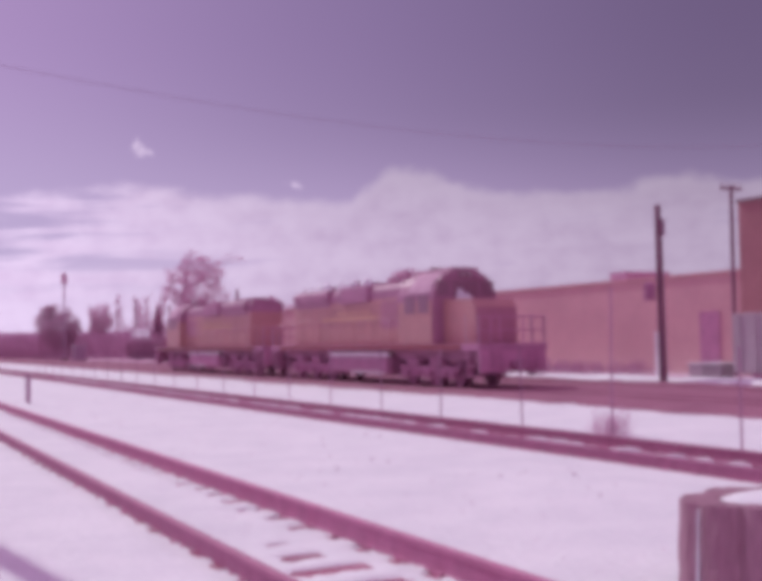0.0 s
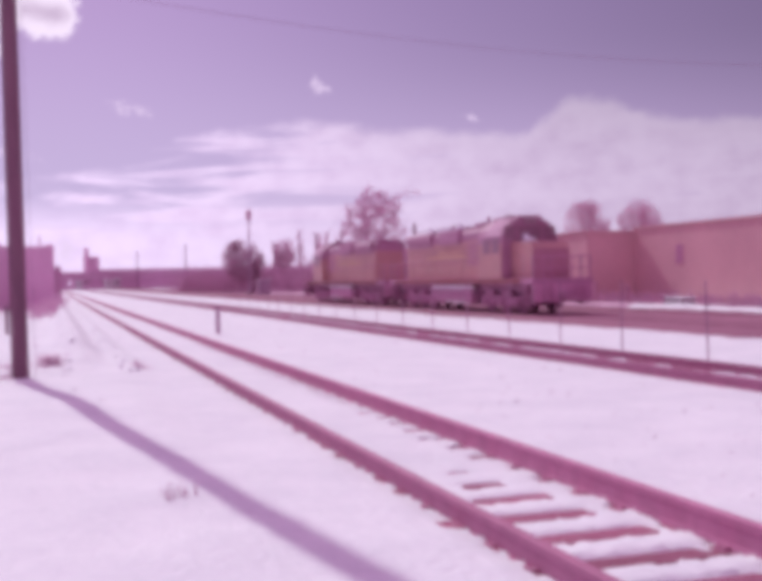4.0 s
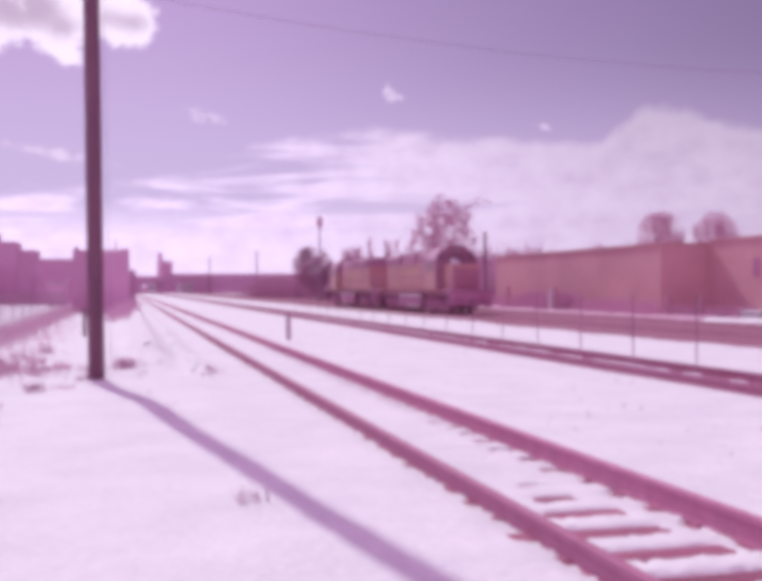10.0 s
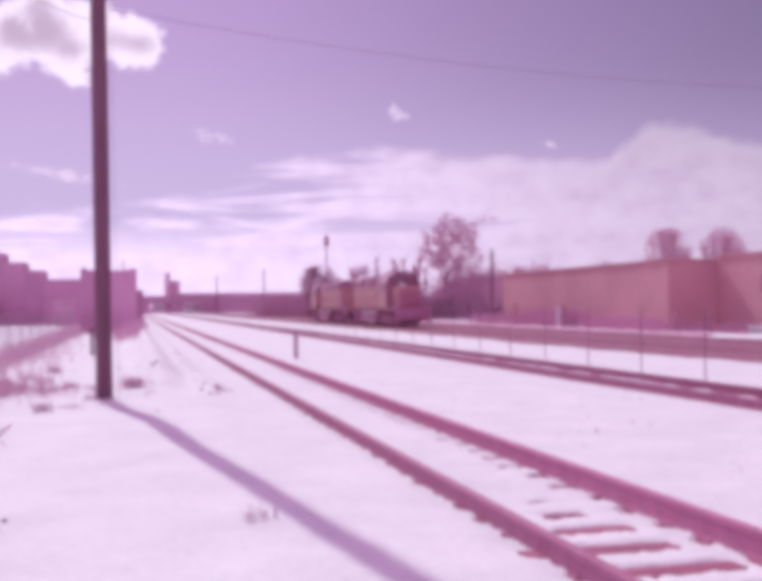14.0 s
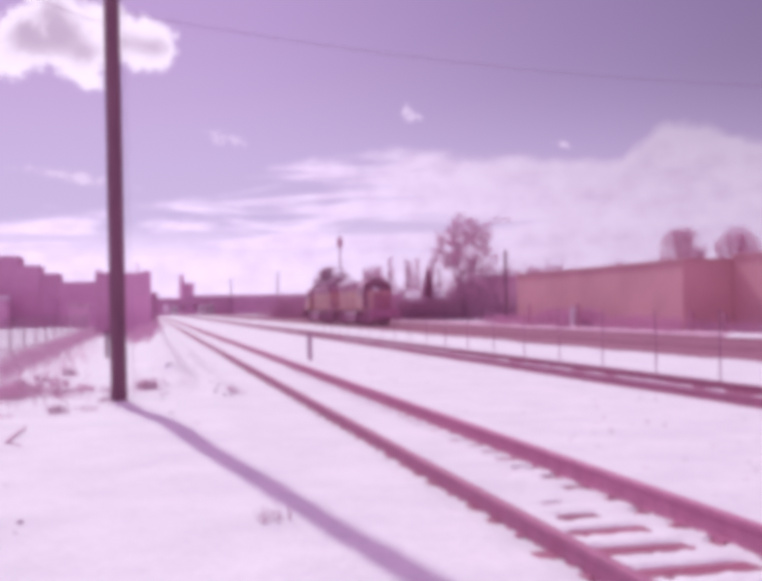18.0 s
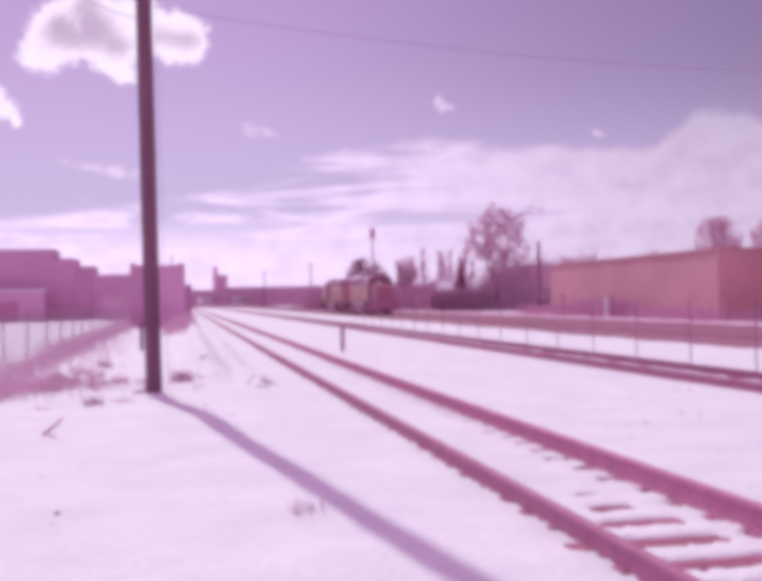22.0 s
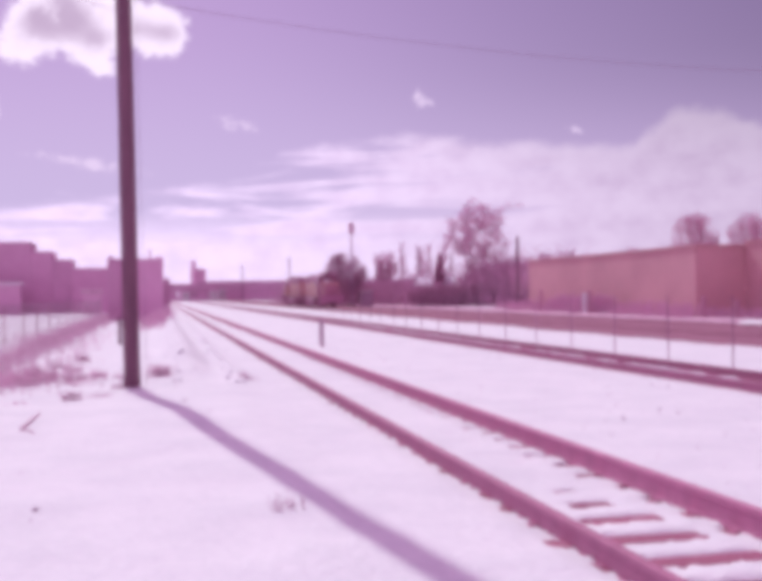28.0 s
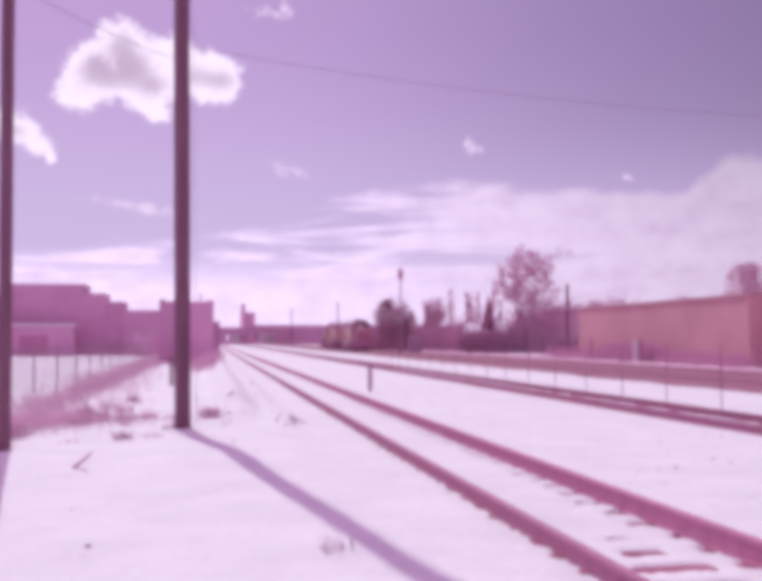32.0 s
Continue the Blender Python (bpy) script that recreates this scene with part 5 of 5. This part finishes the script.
# ---- far end and the yard on the other side ----
def overpass():
    o = empty("overpass", Matrix(), "long low road overpass crossing the tracks far away", "bridge")
    wall_box(o, "deck", -2.0, 150.0, 418.0, 430.0, 3.7, 5.6, HAZEBLD, "dark bridge girder")
    wall_box(o, "railing", -2.0, 14.0, 417.6, 418.0, 5.6, 6.8, HAZEBLD, "dull parapet railing")
    wall_box(o, "railing", 14.02, 150.0, 417.6, 418.0, 5.6, 7.7, HAZEBLD, "dull parapet railing")
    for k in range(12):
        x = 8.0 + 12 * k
        wall_box(o, "pier", x - 0.7, x + 0.7, 417.9, 418.4, -0.2, 3.69, HAZEBLD)
    # infill added close behind the piers, so no shaded gaps show under the deck
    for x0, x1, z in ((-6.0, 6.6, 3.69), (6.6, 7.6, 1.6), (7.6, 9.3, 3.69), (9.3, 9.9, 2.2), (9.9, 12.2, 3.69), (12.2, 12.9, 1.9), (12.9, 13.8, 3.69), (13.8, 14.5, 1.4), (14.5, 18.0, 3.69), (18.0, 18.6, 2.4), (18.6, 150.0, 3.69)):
        wall_box(o, "abutment", x0, x1, 418.4, 440.0, -0.2, z, HAZEBLD, "added infill wall close behind the piers")


overpass()


def block(name, label, cat, pieces, material):
    o = empty(name, Matrix(), label, cat)
    for x0, x1, y0, y1, z1 in pieces:
        w = wall_box(o, "wall", x0, x1, y0, y1, -0.3, z1, material)
        wall_box(w, "roof_edge", x0 + 0.02, x1 - 0.02, y0 - 0.03, y1 + 0.1, z1, z1 + 0.18, material)
    return o


far = block("factory", "far dark factory block with a chimney", "building", ((15.0, 21.5, 500, 520, 14.5),), HAZEBLD)
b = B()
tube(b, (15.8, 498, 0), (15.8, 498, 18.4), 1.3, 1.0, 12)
part("chimney", b, HAZEBLD, far)
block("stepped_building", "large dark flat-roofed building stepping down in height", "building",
      ((-60, -28.2, 150.02, 158, 8.0), (-28.18, -17.12, 150, 158, 9.45), (-17.1, -14.32, 150.05, 158, 8.15), (-14.3, -11.82, 150.1, 158, 7.05), (-11.8, -3.0, 150.15, 158, 5.85)), HAZEBLD)
shed = block("shed", "dark flat-roofed lineside shed", "shed", ((-4.2, -2.2, 90, 97, 4.95), (-2.15, 0.33, 88, 96, 4.85), (0.36, 0.85, 89, 95, 3.25)), HAZEBLD)


b = B()
tube(b, (-0.75, 89, 4.8), (-0.75, 89, 5.9), 0.08, 0.06, 6)
part("vent_pipe", b, HAZEBLD, shed)
for x0, x1, z1 in ((-4.1, -3.8, 5.35), (-3.0, -2.5, 5.2), (-0.35, 0.3, 5.25), (-1.9, -1.5, 5.05)):
    wall_box(shed, "roof_box", x0, x1, 90.5, 92.0, 4.7, z1, HAZEBLD, "small dark box on the shed roof")


def low_store():
    o = empty("low_store", pose(-17.6, 143.0, 0, 0, 0, 5.0), "long low dark store with snow along its roof edge", "building")
    wall_box(o, "wall", -30, 0, 0, 5, -0.5, 3.75, HAZEBLD)
    wall_box(o, "roof_snow", -30.2, 0.2, -0.25, 5.2, 3.75, 4.0, SNOW, "snow lying on the flat roof", 0.05)
    for x0, x1 in ((-12.0, -8.4), (-6.8, -3.2)):
        wall_box(o, "loading_door", x0, x1, -0.05, 0.05, -0.3, 2.5, UNDER, "dark loading door")


def lean_to():
    o = empty("lean_to", Matrix(), "small dark lean-to with a snowy roof before the larger building", "shed")
    wall_box(o, "wall", -9.6, -7.3, 139, 142, -0.4, 2.45, HAZEBLD)
    wall_box(o, "roof_snow", -9.8, -7.1, 138.8, 142.2, 2.45, 2.9, DULLSNOW, "snow lying on the roof", 0.12)


def parked_van(x, y, h):
    """A pale van seen end on."""
    o = empty("parked_van", Matrix.Translation((x, y, 0)), "pale van parked beneath the overpass", "van", "vans by the overpass")
    wall_box(o, "body", -1.15, 1.15, 0, 5.4, 0.45, h, WHITE, "", 0.15)
    wall_box(o, "windscreen", -0.95, 0.95, -0.05, 0.02, h * 0.52, h * 0.8, GLASS, "dark windscreen", 0.02)
    wall_box(o, "bumper", -1.1, 1.1, -0.15, 0.02, 0.5, 0.75, UNDER, "", 0.03)
    for sx in (-0.95, 0.95):
        for yy in (0.9, 4.3):
            b = B()
            tube(b, (sx - 0.12, yy, 0.38), (sx + 0.12, yy, 0.38), 0.38, 0.38, 14)
            part("wheel", b, UNDER, o)


low_store()
lean_to()
for _x, _y, _h in ((9.8, 398.0, 3.3), (20.2, 398.0, 3.6), (23.5, 401.0, 4.0)):
    parked_van(_x, _y, _h)


def small_house(x, y, w, label):
    o = empty("small_house", Matrix.Translation((x, y, 0)), label, "house")
    wall_box(o, "wall", -w / 2, w / 2, -2, 2, -0.2, 3.0, WHITE)
    verts, faces = profile_bar([(-2.2, 3.0), (2.2, 3.0), (0, 4.25)], -w / 2 - 0.15, w / 2 + 0.15)
    verts = [(y, x, z) for x, y, z in verts]
    part("roof", mesh_of("roof", verts, faces, SNOW), SNOW, o, "snowy gable roof")
    wall_box(o, "window", -0.4, 0.4, -2.03, -1.98, 1.2, 2.2, GLASS)


small_house(37.3, 147.0, 1.7, "small white house among bare trees")
small_house(41.5, 147.0, 1.1, "small white house among bare trees")


# ---- near clutter ----
def timber_stump(x, y):
    o = empty("timber_stump", Matrix.Translation((x, y, -0.05)), "thick old split timber stump with a thin snow patch", "stump")
    rnd = random.Random(77)
    seg, rows, rad, hgt = 72, 9, 0.62, 0.72
    groove = [0.0] * seg
    for c, w, dpt in ((9, 1, .05), (20, 2, .06), (34, 1, .04), (41, 2, .08), (52, 1, .05), (60, 2, .06), (67, 1, .05), (26, 1, .04), (47, 1, .05)):
        for i in range(-w, w + 1):
            groove[(c + i) % seg] += dpt * (1 - abs(i) / (w + 1))
    verts = []
    for k in range(rows + 1):
        z = -0.15 + (hgt + 0.15) * k / rows
        for i in range(seg):
            a = 2 * math.pi * i / seg
            q = rad * (1.04 - 0.04 * k / rows + 0.03 * math.sin(3 * a + 1)) - groove[i] + rnd.uniform(-0.006, 0.006)
            verts.append((q * math.cos(a), q * math.sin(a), z + (rnd.uniform(-0.012, 0.012) + 0.012 * math.sin(2 * a) if k == rows else 0)))
    faces = [(k * seg + i, k * seg + (i + 1) % seg, (k + 1) * seg + (i + 1) % seg, (k + 1) * seg + i) for k in range(rows) for i in range(seg)]
    verts.append((0, 0, hgt))
    faces += [(rows * seg + i, rows * seg + (i + 1) % seg, len(verts) - 1) for i in range(seg)]
    part("trunk", mesh_of("trunk", verts, faces, STUMPWOOD), STUMPWOOD, o)
    sv = [(0.1, 0, hgt + 0.032)]
    for k, (q, z) in enumerate(((0.18, 0.03), (0.34, 0.022), (0.43, 0.002))):
        for i in range(28):
            a = 2 * math.pi * i / 28
            s = q * (1 + 0.12 * math.sin(2 * a + 1) + rnd.uniform(-0.04, 0.04))
            sv.append((s * math.cos(a) + 0.1, s * math.sin(a) * 0.8, hgt + z))
    sf = [(0, 1 + i, 1 + (i + 1) % 28) for i in range(28)]
    for k in range(2):
        sf += [(1 + k * 28 + i, 1 + (k + 1) * 28 + i, 1 + (k + 1) * 28 + (i + 1) % 28, 1 + k * 28 + (i + 1) % 28) for i in range(28)]
    b = B()
    a = 2.98
    tube(b, (0.615 * math.cos(a), 0.615 * math.sin(a), 0.10), (0.60 * math.cos(a + 0.02), 0.60 * math.sin(a + 0.02), 0.68), 0.016, 0.010, 8)
    part("frost_streak", b, SNOW, o, "thin frost in a split")
    part("snow_cap", mesh_of("snow_cap", sv, sf, SNOW, True), SNOW, o, "snow lying on the cut top")


timber_stump(6.43, 6.01)


def stick():
    b = B()
    tube(b, (-2.02, 16.1, 0.03), (-1.97, 18.1, 0.05), 0.022, 0.014, 6)
    tube(b, (-2.01, 16.2, 0.03), (-1.76, 15.6, 0.03), 0.012, 0.007, 5)
    tagged(part("fallen_branch", b, BARK), "thin fallen branch sticking out of the snow", "branch")


stick()


def snow_clods():
    """Broken lumps of ploughed snow on the bank beside the near track."""
    rnd = random.Random(41)
    b = B()
    for k in range(34):
        y = 23.0 + 26.0 * rnd.random() ** 1.4
        x = rnd.gauss(1.75, 0.28) if k % 3 else rnd.gauss(0.5, 0.35)
        q = rnd.uniform(0.03, 0.075)
        m = Matrix.LocRotScale((x, y, ground_height(x, y) + q * 0.1), Euler((rnd.uniform(-.4, .4), rnd.uniform(-.4, .4), rnd.uniform(0, 3))), (q * rnd.uniform(0.8, 1.5), q * rnd.uniform(0.8, 1.6), q * rnd.uniform(0.5, 0.9)))
        vs = bmesh.ops.create_icosphere(b, subdivisions=2, radius=1.0, matrix=m)["verts"]
        for v in vs:
            v.co += Vector((1, 1, 1)) * 0.3 * q * noise.noise(v.co * 9.0)
    tagged(part("snow_clods", b, SNOW, None, "", True), "broken lumps of ploughed snow beside the near track", "snow", kind="stuff")


snow_clods()


def pebbles():
    rnd = random.Random(88)
    verts, faces = [], []
    for k in range(324):
        x, y = (rnd.uniform(5.3, 10.4), rnd.uniform(5, 46)) if k < 300 else (rnd.uniform(-3.5, 2.6), rnd.uniform(6, 34))
        if 2.4 < x < 5.4:
            continue
        s = rnd.uniform(0.008, 0.026) * (1 if rnd.random() < 0.88 else 1.7)
        z = ground_height(x, y)
        n = len(verts)
        for v in ((1, 0, 0), (0, 1, 0), (-1, 0, 0), (0, -1, 0), (0, 0, 1), (0.5, 0.5, 0.7), (-0.5, -0.4, 0.8)):
            verts.append((x + v[0] * s * rnd.uniform(0.7, 1.5), y + v[1] * s * rnd.uniform(0.7, 1.3), z - 0.005 + v[2] * s))
        faces += [(n, n + 1, n + 5), (n + 5, n + 1, n + 4), (n + 1, n + 2, n + 4), (n + 2, n + 6, n + 4), (n + 2, n + 3, n + 6), (n + 6, n + 3, n + 4), (n + 3, n, n + 4), (n, n + 5, n + 4)]
    tagged(new("gravel", mesh_of("gravel", verts, faces, STONE)), "scattered dark stones and clods on the snow", "gravel", kind="stuff")


pebbles()


# ---- what moves ----
CAB_FACE = [(0.0, 35.4), (1.0, 37.3), (2.0, 39.7), (3.0, 42.5), (6.0, 52.5), (9.0, 64.2), (13.0, 80.5), (17.0, 96.3), (19.0, 103.5), (22.0, 115.5), (32.0, 151.7)]


def travelled(t):
    """Smooth place of the trailing cab's face along the line at t seconds."""
    ts = [a for a, _ in CAB_FACE]
    ps = [b for _, b in CAB_FACE]
    n = len(ts)
    slopes = [(ps[min(k + 1, n - 1)] - ps[max(k - 1, 0)]) / (ts[min(k + 1, n - 1)] - ts[max(k - 1, 0)]) for k in range(n)]
    k = max(0, min(n - 2, sum(1 for a in ts if a <= t) - 1))
    d = ts[k + 1] - ts[k]
    u = (t - ts[k]) / d
    return ((2 * u ** 3 - 3 * u ** 2 + 1) * ps[k] + (u ** 3 - 2 * u ** 2 + u) * d * slopes[k]
            + (3 * u ** 2 - 2 * u ** 3) * ps[k + 1] + (u ** 3 - u ** 2) * d * slopes[k + 1])


def motions():
    times = [0.5 * k for k in range(65)]
    rear_off = REAR_LEN / 2 - 3.4
    front_off = rear_off + REAR_LEN / 2 + 1.3 + FRONT_LEN / 2
    walk(rear_loco, [(t, pose(21.8, travelled(t) + rear_off, RAIL_TOP)) for t in times])
    walk(front_loco, [(t, pose(21.8, travelled(t) + front_off, RAIL_TOP, 0, 0, 180)) for t in times])
    fine = [round(0.16 * k, 2) for k in range(201)]
    for n, w in enumerate(AXLES):
        x, y, z = w.location
        turn = -1 if n < 6 else 1
        walk(w, [(t, pose(x, y, z, turn * math.degrees((travelled(t) - travelled(0)) / 0.508))) for t in fine])


motions()
